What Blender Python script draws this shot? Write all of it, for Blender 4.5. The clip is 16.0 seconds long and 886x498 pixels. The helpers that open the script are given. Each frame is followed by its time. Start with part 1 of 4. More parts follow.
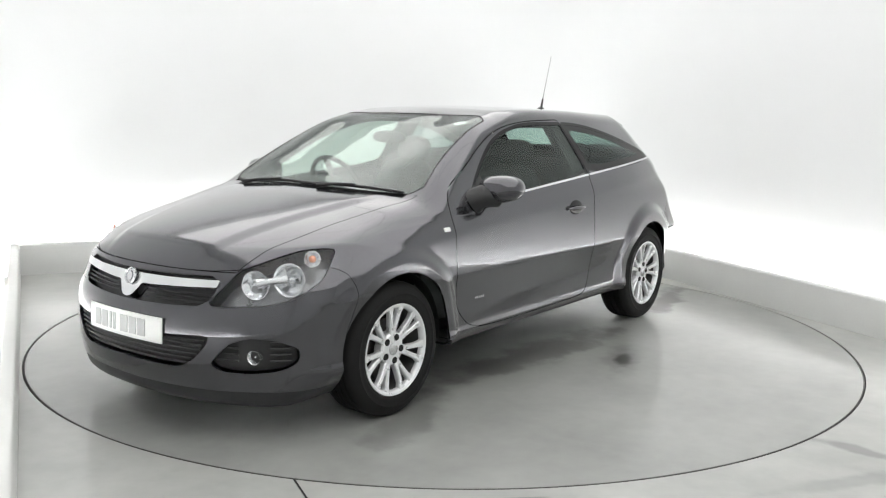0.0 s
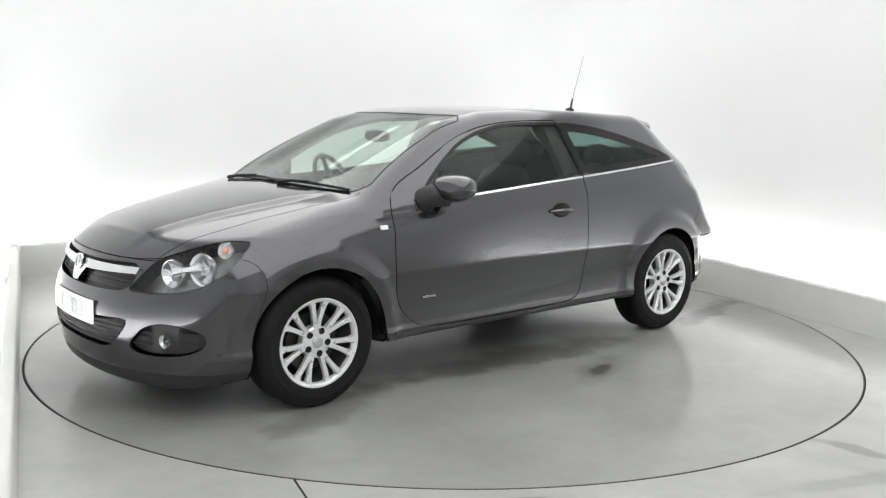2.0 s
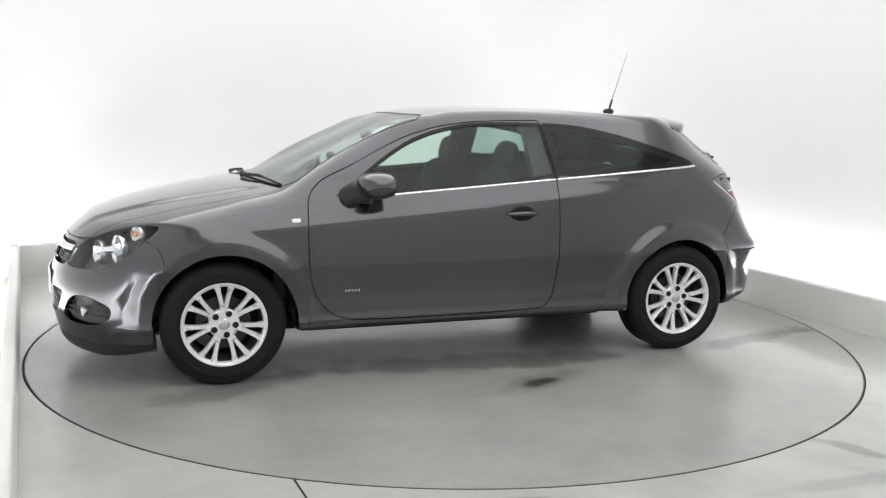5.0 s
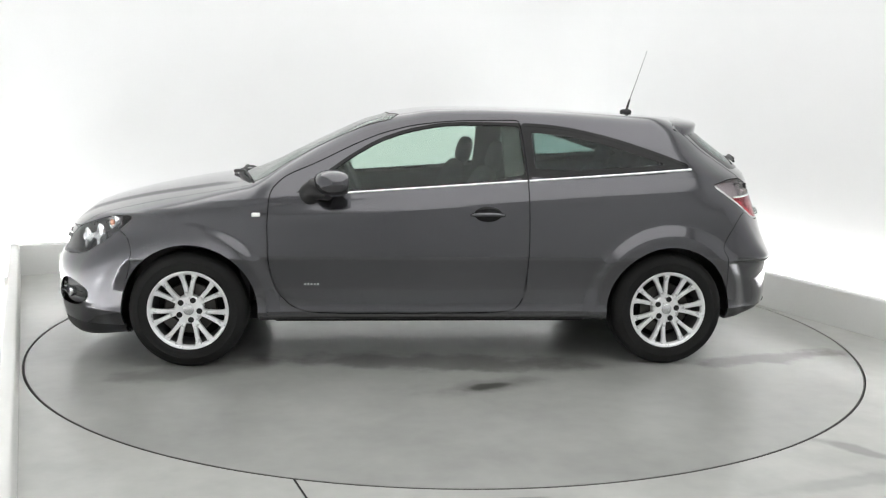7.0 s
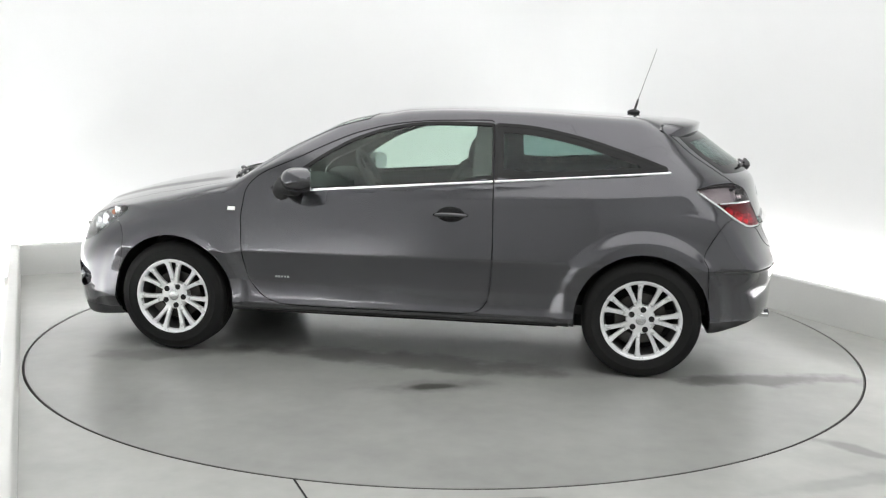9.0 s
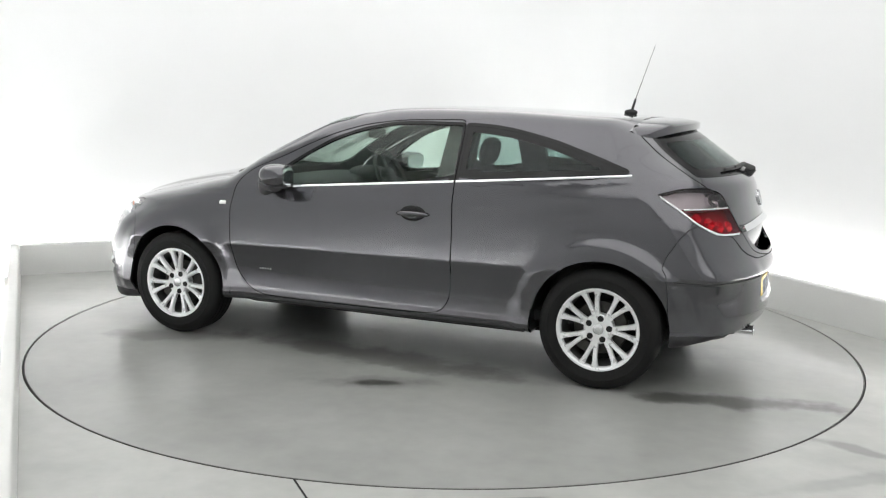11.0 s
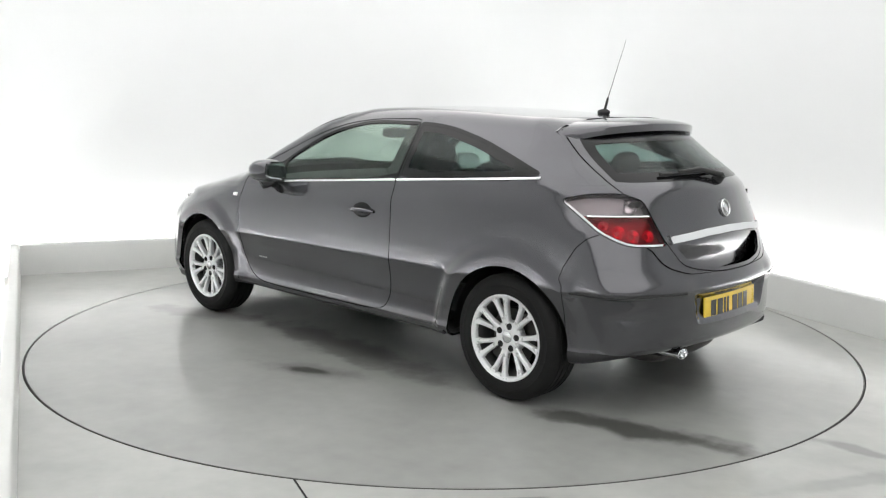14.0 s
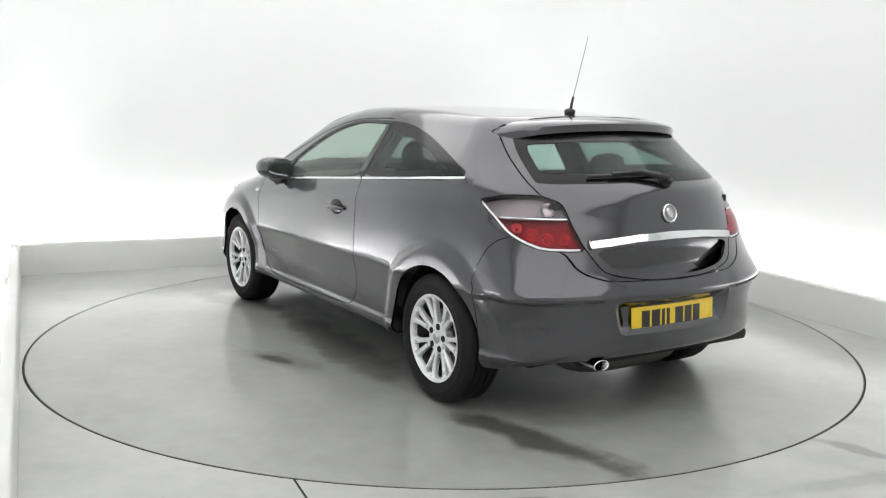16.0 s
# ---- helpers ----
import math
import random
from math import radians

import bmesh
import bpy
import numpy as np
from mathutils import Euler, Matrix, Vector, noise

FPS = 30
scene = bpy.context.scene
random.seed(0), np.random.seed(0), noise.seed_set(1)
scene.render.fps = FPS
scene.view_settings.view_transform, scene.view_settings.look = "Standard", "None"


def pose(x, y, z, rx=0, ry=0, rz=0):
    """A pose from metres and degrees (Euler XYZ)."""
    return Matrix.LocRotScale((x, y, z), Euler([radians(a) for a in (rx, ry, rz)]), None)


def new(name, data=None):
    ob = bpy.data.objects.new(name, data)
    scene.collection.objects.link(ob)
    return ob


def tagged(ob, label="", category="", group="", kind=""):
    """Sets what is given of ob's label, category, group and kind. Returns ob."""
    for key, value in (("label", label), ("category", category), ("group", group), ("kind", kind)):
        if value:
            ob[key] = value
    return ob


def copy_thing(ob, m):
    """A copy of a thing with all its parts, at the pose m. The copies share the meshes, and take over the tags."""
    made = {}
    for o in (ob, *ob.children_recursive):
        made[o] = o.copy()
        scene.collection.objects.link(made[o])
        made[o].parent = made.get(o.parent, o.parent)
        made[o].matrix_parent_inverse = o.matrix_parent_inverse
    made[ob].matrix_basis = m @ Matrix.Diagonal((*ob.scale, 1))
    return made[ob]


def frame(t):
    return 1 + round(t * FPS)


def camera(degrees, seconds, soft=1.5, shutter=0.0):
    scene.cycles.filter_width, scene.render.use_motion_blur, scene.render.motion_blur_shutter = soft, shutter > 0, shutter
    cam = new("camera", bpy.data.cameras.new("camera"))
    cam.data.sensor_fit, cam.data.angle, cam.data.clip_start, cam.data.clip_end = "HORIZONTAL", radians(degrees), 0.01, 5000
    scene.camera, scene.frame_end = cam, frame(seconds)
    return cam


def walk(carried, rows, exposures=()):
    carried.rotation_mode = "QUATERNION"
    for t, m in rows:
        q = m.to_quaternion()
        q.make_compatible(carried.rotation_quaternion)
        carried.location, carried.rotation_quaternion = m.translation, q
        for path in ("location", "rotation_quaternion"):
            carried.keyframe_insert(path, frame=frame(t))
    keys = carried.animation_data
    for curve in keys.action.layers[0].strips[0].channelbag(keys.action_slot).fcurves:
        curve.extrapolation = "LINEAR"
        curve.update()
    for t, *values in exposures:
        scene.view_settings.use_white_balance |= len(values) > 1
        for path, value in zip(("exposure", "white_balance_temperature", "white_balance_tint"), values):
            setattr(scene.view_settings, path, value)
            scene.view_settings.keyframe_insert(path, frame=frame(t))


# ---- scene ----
from math import cos, pi, sin

# ---- camera: it stands still at the open side of the booth ----
EYE = (0.0, -5.688, 1.4249)
FOV = 51.66
PITCH, YAW, LEAN = -9.043, 0.179, 1.071
cam = camera(FOV, 16.0, soft=1.2)
stand = pose(*EYE, 0, 0, YAW) @ pose(0, 0, 0, 90 + PITCH) @ pose(0, 0, 0, 0, 0, LEAN)
walk(cam, [(0, stand), (16, stand)], exposures=[(0, 0.0, 6500, 10), (16, 0.0, 6500, 10)])

# the turntable's heading over time, in degrees: it eases in, then turns evenly
TURN = [(0, 233.0), (0.5, 230.54), (1, 227.1), (4, 206.16), (16, 122.9)]
CAR_AT = (0.138, -0.020)
DISC_R = 2.447

# ---- world ----
world = bpy.data.worlds.new("booth_air")
scene.world = world
world.use_nodes = True
world.node_tree.nodes["Background"].inputs[0].default_value = (0.9, 0.95, 1.0, 1)
world.node_tree.nodes["Background"].inputs[1].default_value = 0.05
CEILING_GLOW, TUBE_GLOW = 1.36, 38.0


# ---- materials ----
def mat(name, color, rough=0.5, metal=0.0, vary=0.06, scale=6.0, bump=0.0, coat=0.0, fine=90.0, spec=0.5, rvary=0.05, emit=0.0):
    """A surface with two scales of variation in colour and gloss, and fine relief."""
    m = bpy.data.materials.new(name)
    m.use_nodes = True
    nt = m.node_tree
    b = nt.nodes["Principled BSDF"]
    b.inputs["Metallic"].default_value = metal
    b.inputs["Coat Weight"].default_value = coat
    b.inputs["Coat Roughness"].default_value = 0.04
    b.inputs["Specular IOR Level"].default_value = spec
    tc = nt.nodes.new("ShaderNodeTexCoord")
    big, small = nt.nodes.new("ShaderNodeTexNoise"), nt.nodes.new("ShaderNodeTexNoise")
    big.inputs["Scale"].default_value, small.inputs["Scale"].default_value = scale, fine
    big.inputs["Detail"].default_value = 5
    add = nt.nodes.new("ShaderNodeMath")
    add.operation = "MULTIPLY_ADD"
    add.inputs[1].default_value = 0.35
    for n in (big, small):
        nt.links.new(tc.outputs["Object"], n.inputs["Vector"])
    nt.links.new(small.outputs["Fac"], add.inputs[0])
    nt.links.new(big.outputs["Fac"], add.inputs[2])
    ramp = nt.nodes.new("ShaderNodeMapRange")
    ramp.inputs["From Min"].default_value, ramp.inputs["From Max"].default_value = 0.4, 0.95
    ramp.inputs["To Min"].default_value, ramp.inputs["To Max"].default_value = 1 - vary, 1 + vary
    nt.links.new(add.outputs[0], ramp.inputs["Value"])
    mul = nt.nodes.new("ShaderNodeVectorMath")
    mul.operation = "SCALE"
    mul.inputs[0].default_value = color
    nt.links.new(ramp.outputs[0], mul.inputs["Scale"])
    nt.links.new(mul.outputs[0], b.inputs["Base Color"])
    rr = nt.nodes.new("ShaderNodeMapRange")
    rr.inputs["From Min"].default_value, rr.inputs["From Max"].default_value = 0.4, 0.95
    rr.inputs["To Min"].default_value, rr.inputs["To Max"].default_value = max(rough - rvary, 0.0), rough + rvary
    nt.links.new(add.outputs[0], rr.inputs["Value"])
    nt.links.new(rr.outputs[0], b.inputs["Roughness"])
    if bump:
        bp = nt.nodes.new("ShaderNodeBump")
        bp.inputs["Strength"].default_value, bp.inputs["Distance"].default_value = bump, 0.002
        nt.links.new(small.outputs["Fac"], bp.inputs["Height"])
        nt.links.new(bp.outputs[0], b.inputs["Normal"])
    if emit:
        b.inputs["Emission Color"].default_value = (*color, 1)
        b.inputs["Emission Strength"].default_value = emit
    return m


def pane(name, tint, rough=0.0, gloss=0.022):
    """Thin tinted glass: what is behind it shows through, and it mirrors more at a slant."""
    m = bpy.data.materials.new(name)
    m.use_nodes = True
    nt = m.node_tree
    nt.nodes.remove(nt.nodes["Principled BSDF"])
    out = nt.nodes["Material Output"]
    clear, shine, mix, face, up, fr = (nt.nodes.new(k) for k in ("ShaderNodeBsdfTransparent", "ShaderNodeBsdfGlossy", "ShaderNodeMixShader", "ShaderNodeLayerWeight", "ShaderNodeMath", "ShaderNodeMath"))
    clear.inputs["Color"].default_value = (*tint, 1)
    shine.inputs["Roughness"].default_value = rough
    up.operation, up.inputs[1].default_value = "POWER", 5.0
    fr.operation, fr.inputs[1].default_value, fr.inputs[2].default_value = "MULTIPLY_ADD", 0.95, gloss
    nt.links.new(face.outputs["Facing"], up.inputs[0])
    nt.links.new(up.outputs[0], fr.inputs[0])
    nt.links.new(fr.outputs[0], mix.inputs[0])
    nt.links.new(clear.outputs[0], mix.inputs[1])
    nt.links.new(shine.outputs[0], mix.inputs[2])
    nt.links.new(mix.outputs[0], out.inputs["Surface"])
    return m


def floor_paint(name, color, marks):
    """Grey floor paint, glossy, worn and wiped; marks darken it: stains, tyre tracks and a darker band."""
    m = mat(name, color, rough=0.33, vary=0.17, scale=2.0, fine=11, bump=0.0, rvary=0.02, coat=0.4)
    m.node_tree.nodes["Principled BSDF"].inputs["Coat Roughness"].default_value = 0.13
    nt = m.node_tree
    b = nt.nodes["Principled BSDF"]
    base = b.inputs["Base Color"].links[0].from_socket
    tc = nt.nodes.new("ShaderNodeTexCoord")
    warp = nt.nodes.new("ShaderNodeTexNoise")
    warp.inputs["Scale"].default_value, warp.inputs["Detail"].default_value = 5.0, 6.0
    nt.links.new(tc.outputs["Object"], warp.inputs["Vector"])
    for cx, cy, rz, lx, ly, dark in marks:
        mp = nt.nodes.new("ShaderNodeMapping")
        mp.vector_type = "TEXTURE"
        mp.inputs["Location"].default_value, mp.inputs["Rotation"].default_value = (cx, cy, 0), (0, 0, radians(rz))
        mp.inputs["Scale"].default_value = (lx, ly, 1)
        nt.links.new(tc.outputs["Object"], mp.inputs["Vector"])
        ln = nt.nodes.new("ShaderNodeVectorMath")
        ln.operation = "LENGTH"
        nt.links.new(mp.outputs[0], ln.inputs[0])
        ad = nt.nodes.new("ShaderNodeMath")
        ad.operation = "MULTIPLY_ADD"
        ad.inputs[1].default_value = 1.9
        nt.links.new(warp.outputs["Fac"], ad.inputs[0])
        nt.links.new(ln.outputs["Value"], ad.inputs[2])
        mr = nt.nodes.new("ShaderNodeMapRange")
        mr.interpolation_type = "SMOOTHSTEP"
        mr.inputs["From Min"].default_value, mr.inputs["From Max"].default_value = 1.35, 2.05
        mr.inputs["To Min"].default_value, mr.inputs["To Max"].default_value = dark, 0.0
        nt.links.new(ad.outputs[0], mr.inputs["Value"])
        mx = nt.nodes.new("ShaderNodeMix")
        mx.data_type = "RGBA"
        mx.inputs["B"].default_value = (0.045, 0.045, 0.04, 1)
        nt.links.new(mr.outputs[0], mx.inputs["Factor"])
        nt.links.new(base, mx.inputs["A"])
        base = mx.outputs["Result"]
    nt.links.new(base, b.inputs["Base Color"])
    return m


WALL = mat("white_wall_paint", (0.84, 0.85, 0.855), 0.7, vary=0.02, scale=0.8, bump=0.05)
PLINTH = mat("cream_plinth_paint", (0.66, 0.665, 0.65), 0.45, vary=0.05, scale=2.2, bump=0.05)
FLOOR = floor_paint("grey_floor_paint", (0.402, 0.410, 0.391), [(2.1, -2.0, -40, 1.0, 0.5, 0.14), (1.76, -1.95, -42, 0.34, 0.06, 0.45), (2.2, 0.5, -48, 0.5, 0.07, 0.4), (0.30, -2.52, 10, 0.14, 0.02, 0.5), (1.6, -2.3, 20, 0.5, 0.06, 0.25)])
# the mark at (0.1, 0.74) is a darker band along the car's left flank
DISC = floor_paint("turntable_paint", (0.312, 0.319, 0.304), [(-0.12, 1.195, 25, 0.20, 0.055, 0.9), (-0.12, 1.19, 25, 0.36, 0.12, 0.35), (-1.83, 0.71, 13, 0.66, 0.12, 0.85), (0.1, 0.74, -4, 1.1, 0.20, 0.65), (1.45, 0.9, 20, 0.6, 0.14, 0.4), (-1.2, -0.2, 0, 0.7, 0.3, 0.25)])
DARK = mat("dark_gap", (0.012, 0.012, 0.012), 0.9)
GLOW = mat("lit_diffuser", (0.995, 0.99, 0.975), 0.5, emit=CEILING_GLOW)
TUBE = mat("lit_tube", (1.0, 0.995, 0.985), 0.5, emit=TUBE_GLOW)
PAINT = mat("dark_grey_metallic_paint", (0.073, 0.072, 0.081), 0.18, metal=0.9, vary=0.04, scale=2.0, coat=1.0, fine=900, rvary=0.03)
PAINT.node_tree.nodes["Principled BSDF"].inputs["Coat Roughness"].default_value = 0.05
LINING = mat("dark_cabin_lining", (0.03, 0.03, 0.032), 0.85, vary=0.15, scale=20, bump=0.2)
GLASS = pane("green_tinted_glass", (0.86, 0.925, 0.89))
SCREEN = pane("laminated_windscreen_glass", (0.86, 0.925, 0.89), gloss=0.085)
SMOKED = pane("smoked_rear_glass", (0.60, 0.69, 0.67))
# the front lip's shade is put into this grey; the rear lip is plastic
LIP = mat("shaded_lip_and_dark_plastic", (0.022, 0.022, 0.024), 0.38, vary=0.12, scale=9, bump=0.1)
BLACK = mat("black_plastic", (0.010, 0.010, 0.011), 0.45, vary=0.15, scale=12, bump=0.15)
GLOSSBLACK = mat("gloss_black_trim", (0.006, 0.006, 0.007), 0.14, spec=0.25)
CHROME = mat("chrome", (0.80, 0.81, 0.82), 0.09, metal=1.0, vary=0.03)
ALLOY = mat("silver_alloy", (0.80, 0.81, 0.82), 0.30, metal=0.35, vary=0.05, scale=14, coat=0.5)
RUBBER = mat("tyre_rubber", (0.009, 0.009, 0.009), 0.7, spec=0.25, vary=0.2, scale=9, bump=0.3)
# the shadow behind the spokes is put into the barrel's dark grey
BARREL = mat("shaded_wheel_barrel", (0.10, 0.10, 0.10), 0.5, metal=0.4, vary=0.2, scale=20)
STEEL = mat("brake_steel", (0.07, 0.067, 0.064), 0.5, metal=0.9, vary=0.2, scale=20)
LENS = pane("clear_lamp_cover", (0.97, 0.975, 0.98))
REDLENS = pane("red_lamp_cover", (0.84, 0.26, 0.33))
SMOKELENS = pane("smoked_lamp_cover", (0.80, 0.77, 0.78))
AMBER = mat("amber_bulb", (0.66, 0.32, 0.22), 0.2, coat=0.6)
BEZEL = mat("grey_lamp_bezel", (0.30, 0.30, 0.305), 0.30, metal=0.55, vary=0.02)
SEAT = mat("charcoal_seat_cloth", (0.035, 0.035, 0.038), 0.95, vary=0.18, scale=30, bump=0.1, fine=110)
WHITEPLATE = mat("white_plate", (0.85, 0.86, 0.84), 0.3, vary=0.03)
YELLOWPLATE = mat("yellow_plate", (0.80, 0.56, 0.03), 0.3, vary=0.04)
REFLECT = mat("lamp_reflector", (0.93, 0.94, 0.95), 0.13, metal=0.8, vary=0.03, scale=40)
PALE = mat("pale_lamp_housing", (0.85, 0.85, 0.86), 0.4, metal=0.0, vary=0.12, scale=50)
# glare on the front plate is put into the colour: black characters made grey
GLARE_INK = mat("glare_washed_characters", (0.42, 0.43, 0.43), 0.4)
INK = mat("black_characters", (0.02, 0.02, 0.02), 0.4)
SILVER = mat("silver_badge", (0.66, 0.67, 0.68), 0.22, metal=0.9)
PAPER = mat("paper_disc", (0.75, 0.76, 0.74), 0.7)
MIRROR = mat("mirror_glass", (0.42, 0.44, 0.45), 0.02, metal=1.0)


# ---- mesh helpers ----
def mesh_object(name, verts, faces, materials, parent=None, label="", smooth=True, normals=None, slots=None):
    me = bpy.data.meshes.new(name)
    me.from_pydata([tuple(v) for v in verts], [], [tuple(int(i) for i in f) for f in faces])
    for m in (materials if isinstance(materials, (list, tuple)) else [materials]):
        me.materials.append(m)
    if slots is not None:
        me.polygons.foreach_set("material_index", np.array(slots, dtype=np.int32))
    me.polygons.foreach_set("use_smooth", np.full(len(me.polygons), bool(smooth)))
    me.update()
    if normals is not None:
        me.normals_split_custom_set_from_vertices([tuple(n) for n in normals])
    ob = new(name, me)
    ob.parent = parent
    return tagged(ob, label)


def part(name, bm, material, parent, label="", smooth=True, angle=40):
    """Links a bmesh as one mesh object under a thing or a part."""
    bmesh.ops.recalc_face_normals(bm, faces=bm.faces)
    me = bpy.data.meshes.new(name)
    bm.to_mesh(me)
    bm.free()
    me.materials.append(material)
    me.polygons.foreach_set("use_smooth", np.full(len(me.polygons), bool(smooth)))
    if smooth:
        me.set_sharp_from_angle(angle=radians(angle))
    ob = new(name, me)
    ob.parent = parent
    return tagged(ob, label)


def thing(name, label, category, group="", kind=""):
    return tagged(new(name), label, category, group, kind)


def box(bm, m, sx, sy, sz, bevel=0.0):
    r = bmesh.ops.create_cube(bm, size=1, matrix=m @ Matrix.Diagonal((sx, sy, sz, 1)))
    if bevel:
        es = list({e for v in r["verts"] for e in v.link_edges})
        bmesh.ops.bevel(bm, geom=es, offset=bevel, segments=2, profile=0.5, affect="EDGES")


def lathe(bm, m, profile, n=48, arc=2 * pi):
    """Turns a profile of (radius, height) about the z axis of m."""
    whole = abs(arc - 2 * pi) < 1e-6
    k = n if whole else n + 1
    rings = []
    for i in range(k):
        a = arc * i / n
        rings.append([bm.verts.new(m @ Vector((r * cos(a), r * sin(a), h))) for r, h in profile])
    for i in range(n):
        p, q = rings[i], rings[(i + 1) % k]
        for j in range(len(profile) - 1):
            bm.faces.new((p[j], q[j], q[j + 1], p[j + 1]))
    bmesh.ops.remove_doubles(bm, verts=bm.verts, dist=1e-6)


def prism(bm, m, outline, depth, bevel=0.0):
    """A flat outline in m's xy plane, thickened along z."""
    lo = [bm.verts.new(m @ Vector((x, y, 0))) for x, y in outline]
    hi = [bm.verts.new(m @ Vector((x, y, depth))) for x, y in outline]
    bm.faces.new(list(reversed(lo)))
    top = bm.faces.new(hi)
    n = len(lo)
    for i in range(n):
        bm.faces.new((lo[i], lo[(i + 1) % n], hi[(i + 1) % n], hi[i]))
    if bevel:
        bmesh.ops.bevel(bm, geom=list(top.edges), offset=bevel, segments=2, profile=0.5, affect="EDGES")


def tube(bm, path, radius, n=10):
    """A round bar along a path; radius may change from point to point."""
    path = [Vector(p) for p in path]
    rings = []
    for i, p in enumerate(path):
        d = (path[min(i + 1, len(path) - 1)] - path[max(i - 1, 0)]).normalized()
        q = d.to_track_quat("Z", "Y")
        r = radius[i] if isinstance(radius, (list, tuple)) else radius
        rings.append([bm.verts.new(p + q @ Vector((r * cos(2 * pi * k / n), r * sin(2 * pi * k / n), 0))) for k in range(n)])
    for a, b in zip(rings, rings[1:]):
        for k in range(n):
            bm.faces.new((a[k], a[(k + 1) % n], b[(k + 1) % n], b[k]))
    bm.faces.new(list(reversed(rings[0])))
    bm.faces.new(rings[-1])


def blob(bm, m, sx, sy, sz, power=3.0, n=24):
    """A rounded block: a ball pressed towards a box."""
    r = bmesh.ops.create_uvsphere(bm, u_segments=n, v_segments=n // 2, radius=1)
    for v in r["verts"]:
        d = v.co.normalized()
        k = (abs(d.x) ** power + abs(d.y) ** power + abs(d.z) ** power) ** (-1 / power)
        v.co = m @ Vector((d.x * k * sx, d.y * k * sy, d.z * k * sz))


# ---- the booth: a rectangle of walls turned about the upright, with a plinth along its foot ----
CORNER = Vector((-3.4, 1.5, 0))
ALONG, OUT = Vector((0.909, 0.417, 0)), Vector((0.417, -0.909, 0))
WIDTH, DEPTH, SETBACK, HEIGHT, BOW = 4.96, 9.6, 0.24, 3.3, 0.7


def spot(u, v, z=0.0):
    return CORNER + ALONG * u + OUT * v + Vector((0, 0, z))


def booth():
    # floor with a round hole for the turntable
    bm = bmesh.new()
    n = 192
    inner = [bm.verts.new((( DISC_R + 0.006) * cos(2 * pi * i / n), (DISC_R + 0.006) * sin(2 * pi * i / n), 0)) for i in range(n)]
    low = [bm.verts.new((v.co.x, v.co.y, -0.12)) for v in inner]
    reach = [bm.verts.new((14 * cos(2 * pi * i / n), 14 * sin(2 * pi * i / n), 0)) for i in range(n)]
    for i in range(n):
        j = (i + 1) % n
        bm.faces.new((inner[i], reach[i], reach[j], inner[j]))
        bm.faces.new((low[i], inner[i], inner[j], low[j]))
    tagged(part("floor", bm, FLOOR, None, smooth=False), "grey glossy painted concrete floor around the turntable", "floor", kind="structure")
    bm = bmesh.new()
    bmesh.ops.create_circle(bm, cap_ends=True, radius=DISC_R + 0.3, segments=96, matrix=pose(0, 0, -0.12))
    tagged(part("turntable_pit", bm, DARK, None), "dark pit under the turntable", "pit", kind="structure")
    # joints in the floor
    for i, (x0, y0, x1, y1, w) in enumerate(((-0.561, -2.388, -0.40, -2.75, 0.007),)):
        bm = bmesh.new()
        d = Vector((x1 - x0, y1 - y0, 0))
        box(bm, pose((x0 + x1) / 2, (y0 + y1) / 2, 0.001, 0, 0, math.degrees(math.atan2(d.y, d.x))), d.length, w, 0.003)
        tagged(part("floor_joint", bm, DARK, None), "dark narrow joint in the painted floor", "joint", kind="structure")
    # walls: thick sheets with rounded inner corners
    s = SETBACK

    def bent(k):
        pts = []
        u0, u1, v0, v1 = -s - k, WIDTH + s + k, -s - k, DEPTH
        r = BOW + k
        pts += [(u0, v1)] + [(u0 + r - r * cos(a), v0 + r - r * sin(a)) for a in np.linspace(0, pi / 2, 14)]
        pts += [(u1 - r + r * sin(a), v0 + r - r * cos(a)) for a in np.linspace(0, pi / 2, 14)] + [(u1, v1)]
        return pts

    a, b = bent(0.0), bent(0.12)
    names = (("wall_side", 0, 1), ("wall_back", 1, 28), ("wall_far_side", 28, 29))
    for name, i0, i1 in names:
        bm = bmesh.new()
        loops = []
        for i in range(i0, i1 + 1):
            loops.append([bm.verts.new(spot(*a[i], 0)), bm.verts.new(spot(*a[i], HEIGHT)), bm.verts.new(spot(*b[i], HEIGHT)), bm.verts.new(spot(*b[i], 0))])
        for p, q in zip(loops, loops[1:]):
            for k in range(4):
                bm.faces.new((p[k], p[(k + 1) % 4], q[(k + 1) % 4], q[k]))
        tagged(part(name, bm, WALL, None), "smooth bright white studio wall rising behind a low plinth", "wall", kind="structure")
    # added out of view: closes the open side and smooths the flank's reflections
    bm = bmesh.new()
    box(bm, pose(*spot(WIDTH / 2, DEPTH + 0.06, HEIGHT / 2), 0, 0, 24.64), WIDTH + 2 * s + 0.3, 0.12, HEIGHT)
    tagged(part("added_front_wall", bm, WALL, None, smooth=False), "added unseen white wall closing the booth's open side, for the paint to mirror", "wall", kind="structure")
    bm = bmesh.new()
    box(bm, pose(*spot(WIDTH / 2, DEPTH / 2, HEIGHT + 0.06), 0, 0, 24.64), WIDTH + 2 * s + 0.3, DEPTH + 0.6, 0.12)
    tagged(part("ceiling", bm, WALL, None, smooth=False), "plain white booth ceiling", "ceiling", kind="structure")
    # plinths: a low wall with a slightly rounded top edge
    for name, p, q, side in (("plinth_back", spot(0, 0), spot(WIDTH, 0), -OUT), ("plinth_side", spot(0, 0), spot(0, 7.2), -ALONG), ("plinth_far_side", spot(WIDTH, 0), spot(WIDTH, DEPTH - 0.5), ALONG)):
        bm = bmesh.new()
